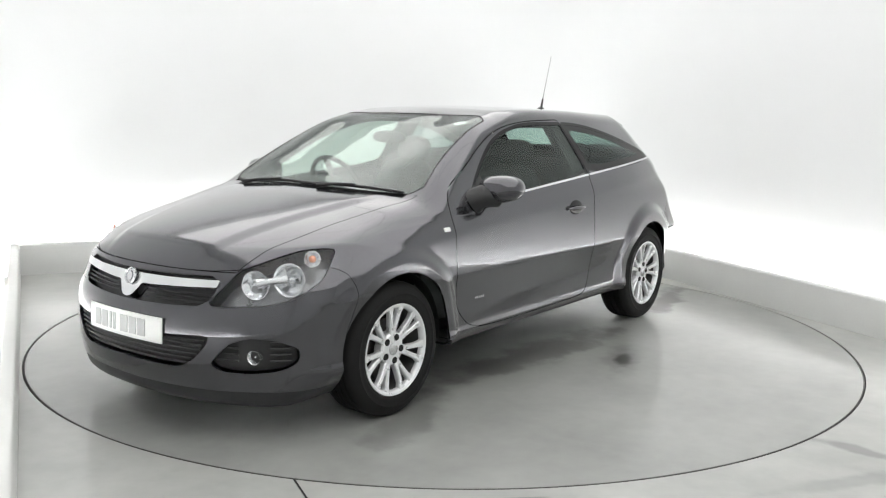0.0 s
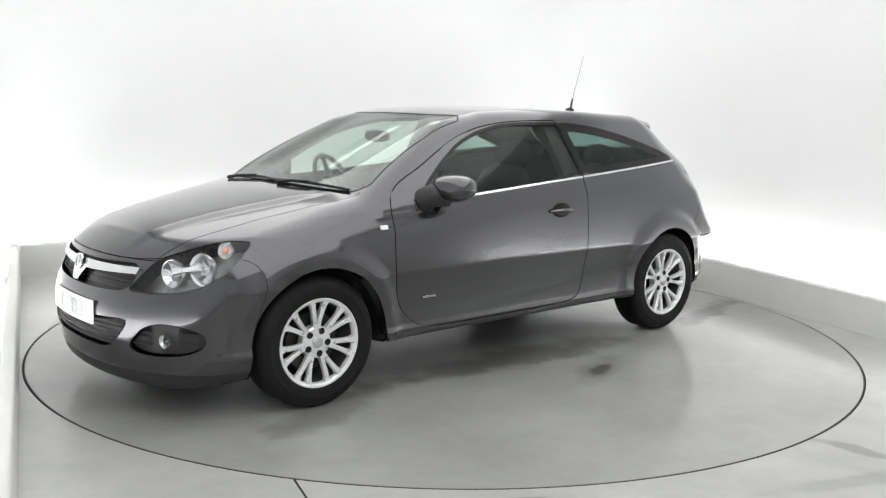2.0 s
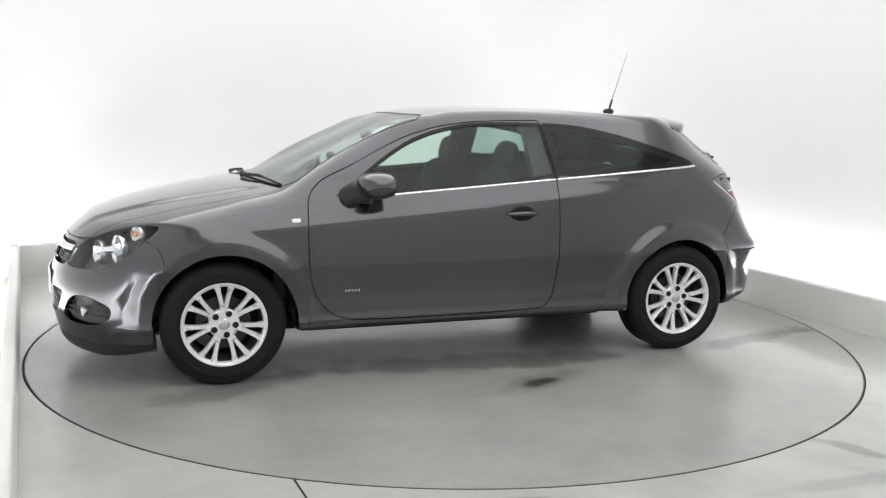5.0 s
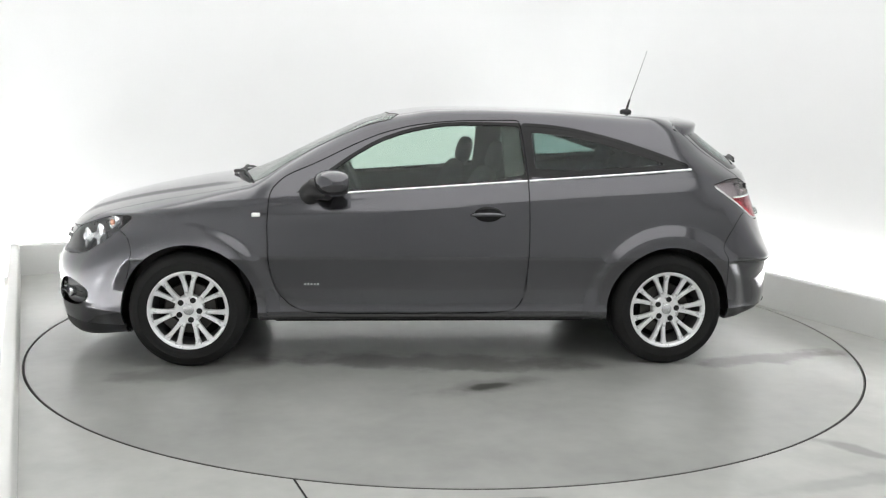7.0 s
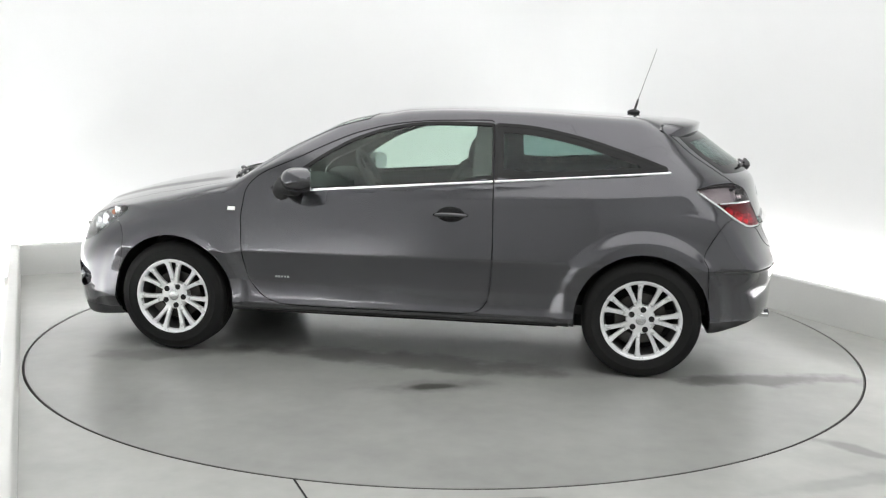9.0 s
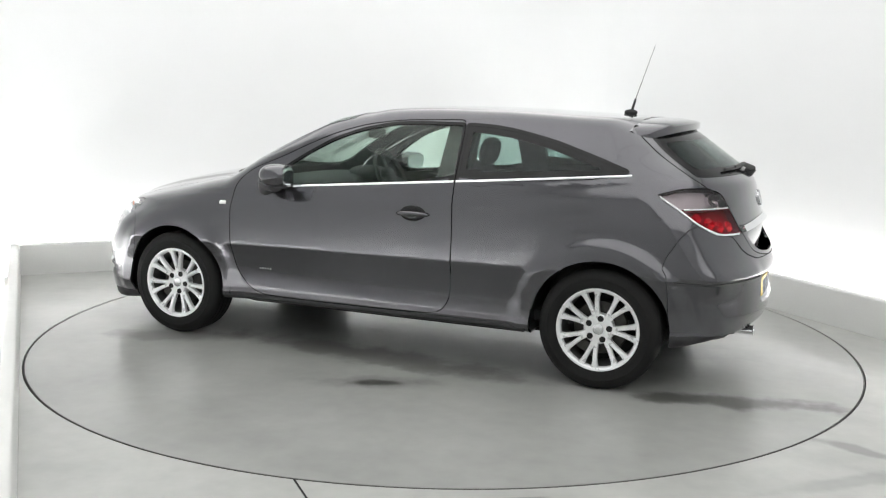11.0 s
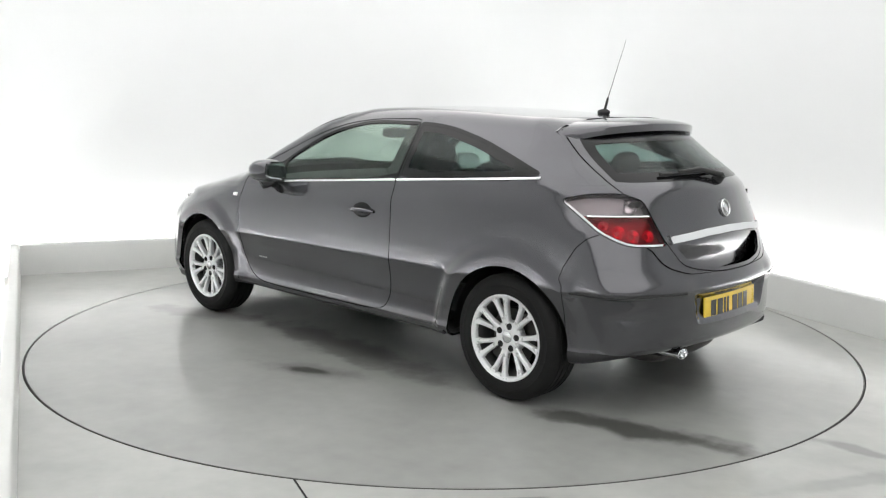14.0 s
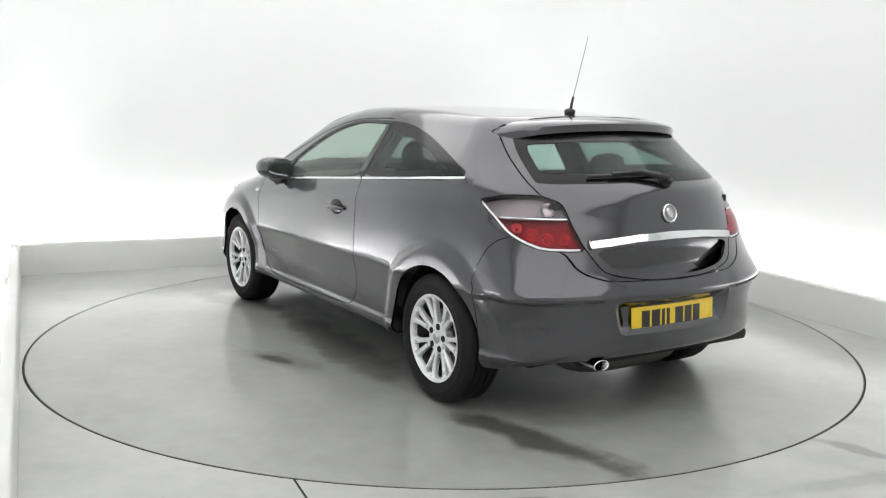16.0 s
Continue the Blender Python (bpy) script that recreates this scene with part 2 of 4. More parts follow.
        prof = [(0, 0), (0, 0.235), (0.004, 0.245), (0.012, 0.25), (0.06, 0.25), (0.06, 0)]
        ends = [[bm.verts.new(e + side * d + Vector((0, 0, h))) for d, h in prof] for e in (p, q)]
        for k in range(6):
            bm.faces.new((ends[0][k], ends[0][(k + 1) % 6], ends[1][(k + 1) % 6], ends[1][k]))
        bm.faces.new(ends[0]), bm.faces.new(list(reversed(ends[1])))
        tagged(part(name, bm, PLINTH, None), "low cream painted plinth along the foot of the wall", "plinth", kind="structure")
    # tubes that wash the walls from behind the plinths
    for p, q in ((spot(0.1, -0.14, 0.13), spot(WIDTH - 0.1, -0.14, 0.13)), (spot(-0.14, 0.1, 0.13), spot(-0.14, 5.6, 0.13)), (spot(WIDTH + 0.14, 0.1, 0.13), spot(WIDTH + 0.14, 5.6, 0.13))):
        lamp = thing("wall_wash_light", "lit white strip light hidden behind the plinth", "lamp", "wall wash lights")
        bm = bmesh.new()
        tube(bm, [p, q], 0.02, 12)
        part("tube", bm, TUBE, lamp)
        bm = bmesh.new()
        d = q - p
        box(bm, pose(*((p + q) / 2 - Vector((0, 0, 0.08))), 0, 0, math.degrees(math.atan2(d.y, d.x))), d.length, 0.05, 0.1)
        part("batten", bm, PLINTH, lamp)
    # lit panels in the ceiling
    for v in (0.95, 2.45, 3.95, 5.45, 6.95, 8.45):
        for u in (1.35, 3.61):
            lamp = thing("ceiling_light", "square white lit diffuser panel in the ceiling", "lamp", "ceiling lights")
            c = pose(*spot(u, v, HEIGHT - 0.03), 0, 0, 24.64)
            bm = bmesh.new()
            box(bm, c, 2.26, 1.5, 0.03)
            part("diffuser", bm, GLOW, lamp)
            bm = bmesh.new()
            for x, y, sx, sy in ((0, 0.746, 2.26, 0.008), (0, -0.746, 2.26, 0.008), (1.126, 0, 0.008, 1.484), (-1.126, 0, 0.008, 1.484)):
                box(bm, c @ pose(x, y, 0), sx, sy, 0.036)
            part("frame", bm, PLINTH, lamp)


booth()


def turntable():
    t = thing("turntable", "round grey painted turntable with stains, tyre marks and a darker band", "turntable")
    bm = bmesh.new()
    lathe(bm, Matrix(), [(0, 0), (DISC_R - 0.9, 0), (DISC_R - 0.008, 0), (DISC_R - 0.008, -0.10), (0, -0.10)], 192)
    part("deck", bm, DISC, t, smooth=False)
    bm = bmesh.new()
    lathe(bm, Matrix(), [(DISC_R - 0.0075, -0.09), (DISC_R - 0.0075, -0.002), (DISC_R - 0.005, -0.001), (DISC_R, -0.004), (DISC_R, -0.09)], 192)
    part("edge_band", bm, STEEL, t, "dark rubbed steel edge")
    return t


table = turntable()


# ---- the car: its skin as one smooth form, cut into panels ----
car = thing("car", "dark grey metallic three-door hatchback car parked on the turntable", "car")

def spline(xs, ys):
    """A smooth curve through a few stations, level at neither end."""
    xs, ys = np.array(xs, float), np.array(ys, float)
    h = np.diff(xs)
    s = np.diff(ys) / h
    m = np.empty_like(xs)
    m[0], m[-1] = s[0], s[-1]
    a, b = s[:-1], s[1:]
    m[1:-1] = np.where(a * b > 0, 3 * (h[:-1] + h[1:]) / np.where(a * b > 0, (2 * h[1:] + h[:-1]) / np.where(a == 0, 1, a) + (h[1:] + 2 * h[:-1]) / np.where(b == 0, 1, b), 1), 0)

    def at(x):
        x = np.clip(x, xs[0], xs[-1])
        i = np.clip(np.searchsorted(xs, x) - 1, 0, len(h) - 1)
        u = (x - xs[i]) / h[i]
        return ((1 + 2 * u) * (1 - u) ** 2 * ys[i] + u * (1 - u) ** 2 * h[i] * m[i]
                + u * u * (3 - 2 * u) * ys[i + 1] + u * u * (u - 1) * h[i] * m[i + 1])
    return at


def step(a, b, x):
    u = np.clip((x - a) / (b - a), 0, 1)
    return u * u * (3 - 2 * u)


def smax(a, b, k):
    h = np.maximum(k - np.abs(a - b), 0) / k
    return np.maximum(a, b) + h * h * k / 4


AXLE, HUB_Z, TYRE_R = 1.307, 0.313, 0.313
top_line = spline((-2.3, -1.75, -1.62, -1.38, -1.03, -0.68, -0.33, 0.02, 0.2, 0.37, 0.55, 0.75, 0.95, 1.12, 1.3, 1.5, 1.7, 1.9, 2.05, 2.12, 2.2, 2.4),
                  (1.26, 1.328, 1.348, 1.376, 1.393, 1.408, 1.413, 1.403, 1.377, 1.324, 1.245, 1.150, 1.052, 0.994, 0.967, 0.930, 0.885, 0.825, 0.758, 0.712, 0.63, 0.40))
nose_line = spline((0.10, 0.17, 0.28, 0.36, 0.46, 0.53, 0.58, 0.64, 0.70, 0.80), (2.07, 2.12, 2.147, 2.158, 2.158, 2.146, 2.122, 2.094, 2.072, 2.00))
tail_line = spline((0.15, 0.24, 0.32, 0.37, 0.43, 0.54, 0.60, 0.66, 0.78, 0.945, 1.04, 1.09, 1.20, 1.30, 1.40), (-1.96, -2.02, -2.056, -2.066, -2.072, -2.079, -2.083, -2.064, -2.026, -1.975, -1.95, -1.905, -1.76, -1.62, -1.45))
flank = spline((0.10, 0.20, 0.265, 0.305, 0.335, 0.42, 0.52, 0.575, 0.600, 0.63, 0.70, 0.78, 0.88), (0.74, 0.80, 0.834, 0.846, 0.839, 0.835, 0.847, 0.859, 0.864, 0.863, 0.860, 0.856, 0.850))
under_line = spline((-2.3, -1.9, -1.65, -1.0, -0.9, 0.9, 1.0, 1.6, 1.9, 2.3), (0.37, 0.30, 0.245, 0.25, 0.265, 0.265, 0.25, 0.175, 0.148, 0.168))


def belt(x):
    return 0.980 - 0.075 * x


def half_width(x, z):
    """How far the car's side stands out from its middle plane."""
    v = z - belt(x)
    w = flank(np.minimum(z, 0.88))
    w = w - 0.035 * step(-0.13, 0.0, v) - 0.25 * np.clip(v + 0.03, 0, 0.03) - np.where(v > 0, 0.60 * v + 0.22 * v * v, 0)
    w = w - 0.10 * np.clip((x - 1.0) / 1.2, 0, None) ** 2 - (0.06 - 0.030 * step(1.0, 0.82, z)) * np.clip((-x - 0.75) / 0.75, 0, None) ** 2 - 0.035 * step(0.05, 0.35, v) * np.clip(-x - 0.4, 0, None)
    w = w + 0.009 * step(0.572, 0.594, z) * step(0.76, 0.60, z) * step(-1.60, -1.68, x)
    w = w - 0.028 * step(0.57, 0.32, z) * step(-1.60, -1.78, x)
    for ax in (AXLE, -AXLE):
        r = np.hypot(x - ax, z - HUB_Z)
        w = w + (0.024 + 0.005 * (ax < 0)) * step(0.488, 0.404, r) * step(0.15, 0.3, z)
    return w


def body(p):
    """Below nought inside the car's outer skin, above outside."""
    x, y, z = p[:, 0], np.abs(p[:, 1]), p[:, 2]
    side = (y - half_width(x, z)) * (1 - 0.15 * step(-0.05, 0.05, z - belt(x)))
    xs = x + 0.24 * y * y * step(-0.4, 0.3, x)
    crown = 0.06 + 0.06 * step(0.9, 1.4, x)
    ridge = 0.30 + 0.20 * (2.1 - x)
    dome = 0.010 * step(ridge + 0.035, ridge - 0.035, y) * step(1.02, 1.2, x) * step(2.12, 1.9, x)
    pillar = 0.036 * step(0.10, 0.42, x) * step(1.02, 0.78, x) * step(0.25, 0.52, y)
    top = (z - top_line(xs) - dome - pillar + crown * y * y) * (1 - 0.1 * step(0.1, 0.4, x) * step(1.2, 0.9, x))
    front = x - nose_line(z) + 0.29 * y * y + (0.38 + 0.34 * step(0.64, 0.80, z)) * y ** 4
    up, mid = step(0.30, 1.0, z), step(0.48, 0.62, z) * step(1.02, 0.86, z)
    rear = (tail_line(z) - 0.009 * step(0.572, 0.594, z) * step(0.70, 0.60, z) * step(0.34, 0.46, y) + (0.24 + 0.17 * up - 0.015 * mid + 0.22 * step(0.95, 1.2, z)) * y * y + (0.42 + 0.34 * up - 0.42 * mid) * y ** 6 - x) * (1 - 0.25 * step(1.0, 1.1, z))
    low = under_line(x) - z + 0.03 * (y < 0)
    f = smax(side, top, 0.05 + 0.05 * step(0.7, 1.2, x))
    f = smax(f, smax(front, -9 + 0 * x, 0.01), 0.07)
    f = smax(f, rear, 0.06)
    return smax(f, low, 0.03)


def slope(p, e=0.0015):
    g = np.empty_like(p)
    for i in range(3):
        d = np.zeros(3)
        d[i] = e
        g[:, i] = (body(p + d) - body(p - d)) / (2 * e)
    return g


def skin(h=0.0155):
    """The left half of the outer skin as triangles, with normals."""
    gx, gy, gz = np.arange(-2.30, 2.36, h), np.arange(-2 * h, 0.98, h), np.arange(0.11, 1.46, h)
    nx, ny, nz = len(gx), len(gy), len(gz)
    pts = np.stack(np.meshgrid(gx, gy, gz, indexing="ij"), -1)
    f = body(pts.reshape(-1, 3)).reshape(nx, ny, nz)
    ins = f < 0
    total, count = np.zeros((nx - 1, ny - 1, nz - 1, 3)), np.zeros((nx - 1, ny - 1, nz - 1))
    ends = [(slice(0, -1), slice(1, None))[b] for b in (0, 1)]
    for ax in range(3):
        o = [a for a in range(3) if a != ax]
        for b0 in (0, 1):
            for b1 in (0, 1):
                lo, hi = [None] * 3, [None] * 3
                lo[ax], hi[ax] = ends[0], ends[1]
                lo[o[0]] = hi[o[0]] = ends[b0]
                lo[o[1]] = hi[o[1]] = ends[b1]
                fa, fb = f[tuple(lo)], f[tuple(hi)]
                m = (fa < 0) != (fb < 0)
                t = np.where(m, fa / np.where(m, fa - fb, 1), 0)
                total += np.where(m[..., None], pts[tuple(lo)] + t[..., None] * (pts[tuple(hi)] - pts[tuple(lo)]), 0)
                count += m
    live = count > 0
    index = -np.ones(live.shape, int)
    index[live] = np.arange(live.sum())
    verts = total[live] / count[live][:, None]
    quads = []
    for ax in range(3):
        o1, o2 = (ax + 1) % 3, (ax + 2) % 3
        lo, hi = [slice(None)] * 3, [slice(None)] * 3
        lo[ax], hi[ax] = ends[0], ends[1]
        cross = ins[tuple(lo)] != ins[tuple(hi)]
        i = np.argwhere(cross)
        i = i[(i[:, o1] > 0) & (i[:, o2] > 0) & (i[:, o1] < live.shape[o1]) & (i[:, o2] < live.shape[o2])]
        c = []
        for d1, d2 in ((1, 1), (0, 1), (0, 0), (1, 0)):
            j = i.copy()
            j[:, o1] -= d1
            j[:, o2] -= d2
            c.append(index[j[:, 0], j[:, 1], j[:, 2]])
        q = np.stack(c, 1)
        flip = ~ins[tuple(lo)][i[:, 0], i[:, 1], i[:, 2]]
        q[flip] = q[flip][:, ::-1]
        quads.append(q)
    q = np.concatenate(quads)
    q = q[(q >= 0).all(1)]
    tris = np.concatenate([q[:, [0, 1, 2]], q[:, [0, 2, 3]]])
    for _ in range(5):
        g = slope(verts)
        d = (body(verts) / np.maximum((g * g).sum(1), 0.2))[:, None] * g
        verts = verts - np.clip(d, -0.01, 0.01)
    g = slope(verts)
    return verts, g / np.linalg.norm(g, axis=1)[:, None], tris


def cut(V, N, T, s):
    """Splits the triangles along the line where s is nought."""
    s = np.where(np.abs(s) < 1e-5, 1e-5, s)
    neg = (s < 0)[T]
    k = neg.sum(1)
    mixed = (k == 1) | (k == 2)
    M, ng, km = T[mixed], neg[mixed], k[mixed]
    if len(M) == 0:
        return V, N, T
    lone = np.where(km == 1, ng.argmax(1), (~ng).argmax(1))
    r = np.arange(len(M))
    a, b, c = M[r, lone], M[r, (lone + 1) % 3], M[r, (lone + 2) % 3]
    pairs = np.sort(np.concatenate([np.stack([a, b], 1), np.stack([a, c], 1)]), 1)
    code, back = np.unique(pairs[:, 0].astype(np.int64) * 10000000 + pairs[:, 1], return_inverse=True)
    p, q = code // 10000000, code % 10000000
    t = (s[p] / (s[p] - s[q]))[:, None]
    nv = V[p] + t * (V[q] - V[p])
    nn = N[p] + t * (N[q] - N[p])
    back = back.ravel() + len(V)
    ab, ac = back[:len(M)], back[len(M):]
    T = np.concatenate([T[~mixed], np.stack([a, ab, ac], 1), np.stack([ab, b, c], 1), np.stack([ab, c, ac], 1)])
    return np.concatenate([V, nv]), np.concatenate([N, nn / np.linalg.norm(nn, axis=1)[:, None]]), T


def outline(points, rounds=2):
    """Softens the corners of a closed outline."""
    p = np.array(points, float)
    for _ in range(rounds):
        n = np.roll(p, -1, 0)
        p = np.stack([0.8 * p + 0.2 * n, 0.2 * p + 0.8 * n], 1).reshape(-1, 2)
    return p


def inside(points, rounds=2):
    """A field over the plane: the distance from a closed outline, below nought inside."""
    p = outline(points, rounds)
    n = np.roll(p, -1, 0)

    def at(u, v):
        d = np.full(u.shape, 1e9)
        flag = np.zeros(u.shape, bool)
        for (ax, ay), (bx, by) in zip(p, n):
            ex, ey = bx - ax, by - ay
            wx, wy = u - ax, v - ay
            t = np.clip((wx * ex + wy * ey) / (ex * ex + ey * ey), 0, 1)
            d = np.minimum(d, (wx - t * ex) ** 2 + (wy - t * ey) ** 2)
            c = ((ay <= v) & (by > v)) | ((by <= v) & (ay > v))
            flag ^= c & (u < ax + (v - ay) / np.where(ey == 0, 1e-9, ey) * ex)
        return np.where(flag, -1, 1) * np.sqrt(d)
    return at


def front_q(P):
    return (P[:, 1] - (P[:, 0] - 1.9)) * 0.7071


def rear_q(P):
    return (P[:, 1] + (P[:, 0] + 1.9)) * 0.7071


def masked(field, u, v, ok):
    return np.where(ok, np.minimum(field(u, v), 0.5), 0.5)


door_line = inside([(0.80, 1.028), (0.62, 1.103), (0.45, 1.188), (0.30, 1.252), (0.12, 1.302), (-0.10, 1.330), (-0.40, 1.338), (-0.478, 1.338), (-0.486, 1.30), (-0.492, 1.25), (-0.505, 1.03), (-0.515, 0.72), (-0.505, 0.40), (-0.45, 0.315), (-0.30, 0.300), (0.62, 0.297), (0.76, 0.33), (0.85, 0.43), (0.885, 0.58), (0.887, 0.80), (0.878, 0.95)])
door_glass = inside([(0.675, 0.942), (0.60, 1.02), (0.45, 1.125), (0.302, 1.210), (0.148, 1.265), (-0.038, 1.302), (-0.20, 1.311), (-0.45, 1.309), (-0.473, 1.309), (-0.4755, 1.29), (-0.484, 1.16), (-0.494, 1.028)], 1)
quarter_glass = inside([(-0.524, 1.031), (-0.515, 1.16), (-0.5065, 1.29), (-0.505, 1.309), (-0.53, 1.308), (-0.65, 1.302), (-0.78, 1.285), (-1.00, 1.237), (-1.25, 1.158), (-1.43, 1.091)], 1)
windscreen_line = inside([(1.10, -0.3), (1.10, 0.0), (1.085, 0.2), (1.04, 0.42), (0.955, 0.675), (0.70, 0.605), (0.45, 0.566), (0.18, 0.53), (0.235, 0.3), (0.255, 0.0), (0.255, -0.3)], 1)
bonnet_line = inside([(1.14, -0.3), (1.14, 0), (1.12, 0.25), (1.05, 0.50), (0.955, 0.675), (1.02, 0.662), (1.15, 0.63), (1.41, 0.59), (1.65, 0.572), (1.91, 0.52), (2.1, 0.46), (2.3, 0.3), (2.3, -0.3)], 1)
lamp_line = inside([(0.205, 0.585), (0.25, 0.63), (0.33, 0.712), (0.37, 0.732), (0.52, 0.779), (0.60, 0.797), (0.69, 0.803), (0.735, 0.797), (0.71, 0.745), (0.68, 0.69), (0.62, 0.65), (0.56, 0.617), (0.45, 0.592), (0.30, 0.582)], 1)
fog_line = inside([(0.215, 0.345), (0.25, 0.39), (0.29, 0.43), (0.34, 0.452), (0.40, 0.462), (0.50, 0.448), (0.575, 0.42), (0.59, 0.39), (0.575, 0.350), (0.49, 0.318), (0.377, 0.309), (0.26, 0.315)])
grille_line = inside([(-0.3, 0.565), (0, 0.565), (0.26, 0.570), (0.44, 0.580), (0.475, 0.70), (0.2, 0.692), (0, 0.688), (-0.3, 0.688)], 1)
bar_line = inside([(-0.3, 0.636), (0, 0.635), (0.13, 0.636), (0.48, 0.654), (0.48, 0.680), (0.12, 0.676), (0, 0.674), (-0.3, 0.674)], 0)
vee_line = inside([(-0.10, 0.675), (-0.085, 0.645), (-0.03, 0.572), (0.03, 0.572), (0.085, 0.645), (0.10, 0.675)], 1)
intake_line = inside([(-0.3, 0.318), (0, 0.318), (0.2, 0.315), (0.34, 0.316), (0.41, 0.36), (0.47, 0.43), (0.47, 0.465), (0.3, 0.455), (0, 0.44), (-0.3, 0.44)], 1)
tail_lamp = inside([(0.785, 1.0), (0.72, 1.014), (0.655, 1.027), (0.51, 1.030), (0.43, 1.005), (0.405, 0.985), (0.36, 0.90), (0.305, 0.808), (0.33, 0.800), (0.48, 0.804), (0.56, 0.832), (0.63, 0.868), (0.70, 0.93)], 1)
gate_line = inside([(-0.3, 0.662), (0, 0.662), (0.17, 0.665), (0.33, 0.688), (0.405, 0.714), (0.456, 0.80), (0.505, 0.90), (0.53, 0.976), (0.585, 1.033), (0.60, 1.09), (0.575, 1.25), (0.545, 1.32), (0.3, 1.37), (-0.3, 1.37)], 1)
rear_glass = inside([(-0.3, 1.088), (0, 1.088), (0.3, 1.084), (0.565, 1.079), (0.57, 1.10), (0.535, 1.26), (0.50, 1.285), (0.3, 1.298), (0, 1.302), (-0.3, 1.302)], 1)
strip_line = inside([(-0.3, 0.833), (0, 0.835), (0.2, 0.829), (0.44, 0.806), (0.445, 0.838), (0.2, 0.862), (0, 0.869), (-0.3, 0.869)], 0)
recess_line = inside([(-0.3, 0.682), (0, 0.682), (0.15, 0.684), (0.30, 0.702), (0.36, 0.728), (0.425, 0.80), (0.2, 0.824), (0, 0.830), (-0.3, 0.830)], 1)
plate_line = inside([(-0.3, 0.425), (0.30, 0.425), (0.335, 0.44), (0.375, 0.58), (0.35, 0.592), (-0.3, 0.592)], 1)
nose_cover = inside([(1.64, 0.10), (1.64, 0.42), (1.60, 0.55), (1.585, 0.64), (1.62, 0.72), (1.74, 0.75), (1.9, 0.73), (2.02, 0.712), (2.4, 0.712), (2.4, 0.10)], 1)
tail_cover = inside([(-1.655, 0.10), (-1.64, 0.60), (-1.60, 0.665), (-1.70, 0.83), (-1.78, 0.87), (-1.9, 0.80), (-1.96, 0.71), (-2.03, 0.66), (-2.4, 0.66), (-2.4, 0.10)], 1)
GAP = 0.0026
SEAMS = {"door": GAP, "bonnet": 0.0018, "nose": 0.0012, "tail": 0.0018, "gate": GAP}


def fields(P):
    x, y, z = P.T
    side = (y > 0.36) & (x < 1.25) & (x > -1.75)
    f = {}
    f["arch_front"] = np.where(y > 0.40, np.hypot(x - AXLE + 0.01, z - HUB_Z) - 0.358, 0.5)
    f["arch_rear"] = np.where(y > 0.40, np.hypot(x + AXLE, z - HUB_Z) - 0.355, 0.5)
    f["door"] = masked(door_line, x, z, side)
    f["door_glass"] = masked(door_glass, x, z, side)
    f["quarter_glass"] = masked(quarter_glass, x, z, side)
    f["windscreen"] = masked(windscreen_line, x, y, z > 0.92)
    f["bonnet"] = np.maximum(masked(bonnet_line, x, y, z > 0.60), 0.714 - z)
    f["lamp"] = masked(lamp_line, front_q(P), z, (x > 1.3) & (y > 0.3))
    f["fog"] = masked(fog_line, front_q(P), z, (x > 1.5) & (y > 0.35))
    ahead = x > 1.75
    f["grille"] = masked(grille_line, y, z, ahead)
    f["bar"] = np.minimum(masked(bar_line, y, z, ahead), masked(vee_line, y, z, ahead))
    f["intake"] = masked(intake_line, y, z, ahead)
    behind = x < -1.2
    f["tail_lamp"] = masked(tail_lamp, rear_q(P), z, behind & (y > 0.3))
    f["gate"] = masked(gate_line, y, z, behind)
    f["rear_glass"] = masked(rear_glass, y, z, behind)
    f["strip"] = masked(strip_line, y, z, x < -1.7)
    f["recess"] = masked(recess_line, y, z, x < -1.7)
    f["plate"] = masked(plate_line, y, z, x < -1.9)
    f["nose"] = masked(nose_cover, x, z, x > 1.3)
    f["tail"] = masked(tail_cover, x, z, x < -1.3)
    return f


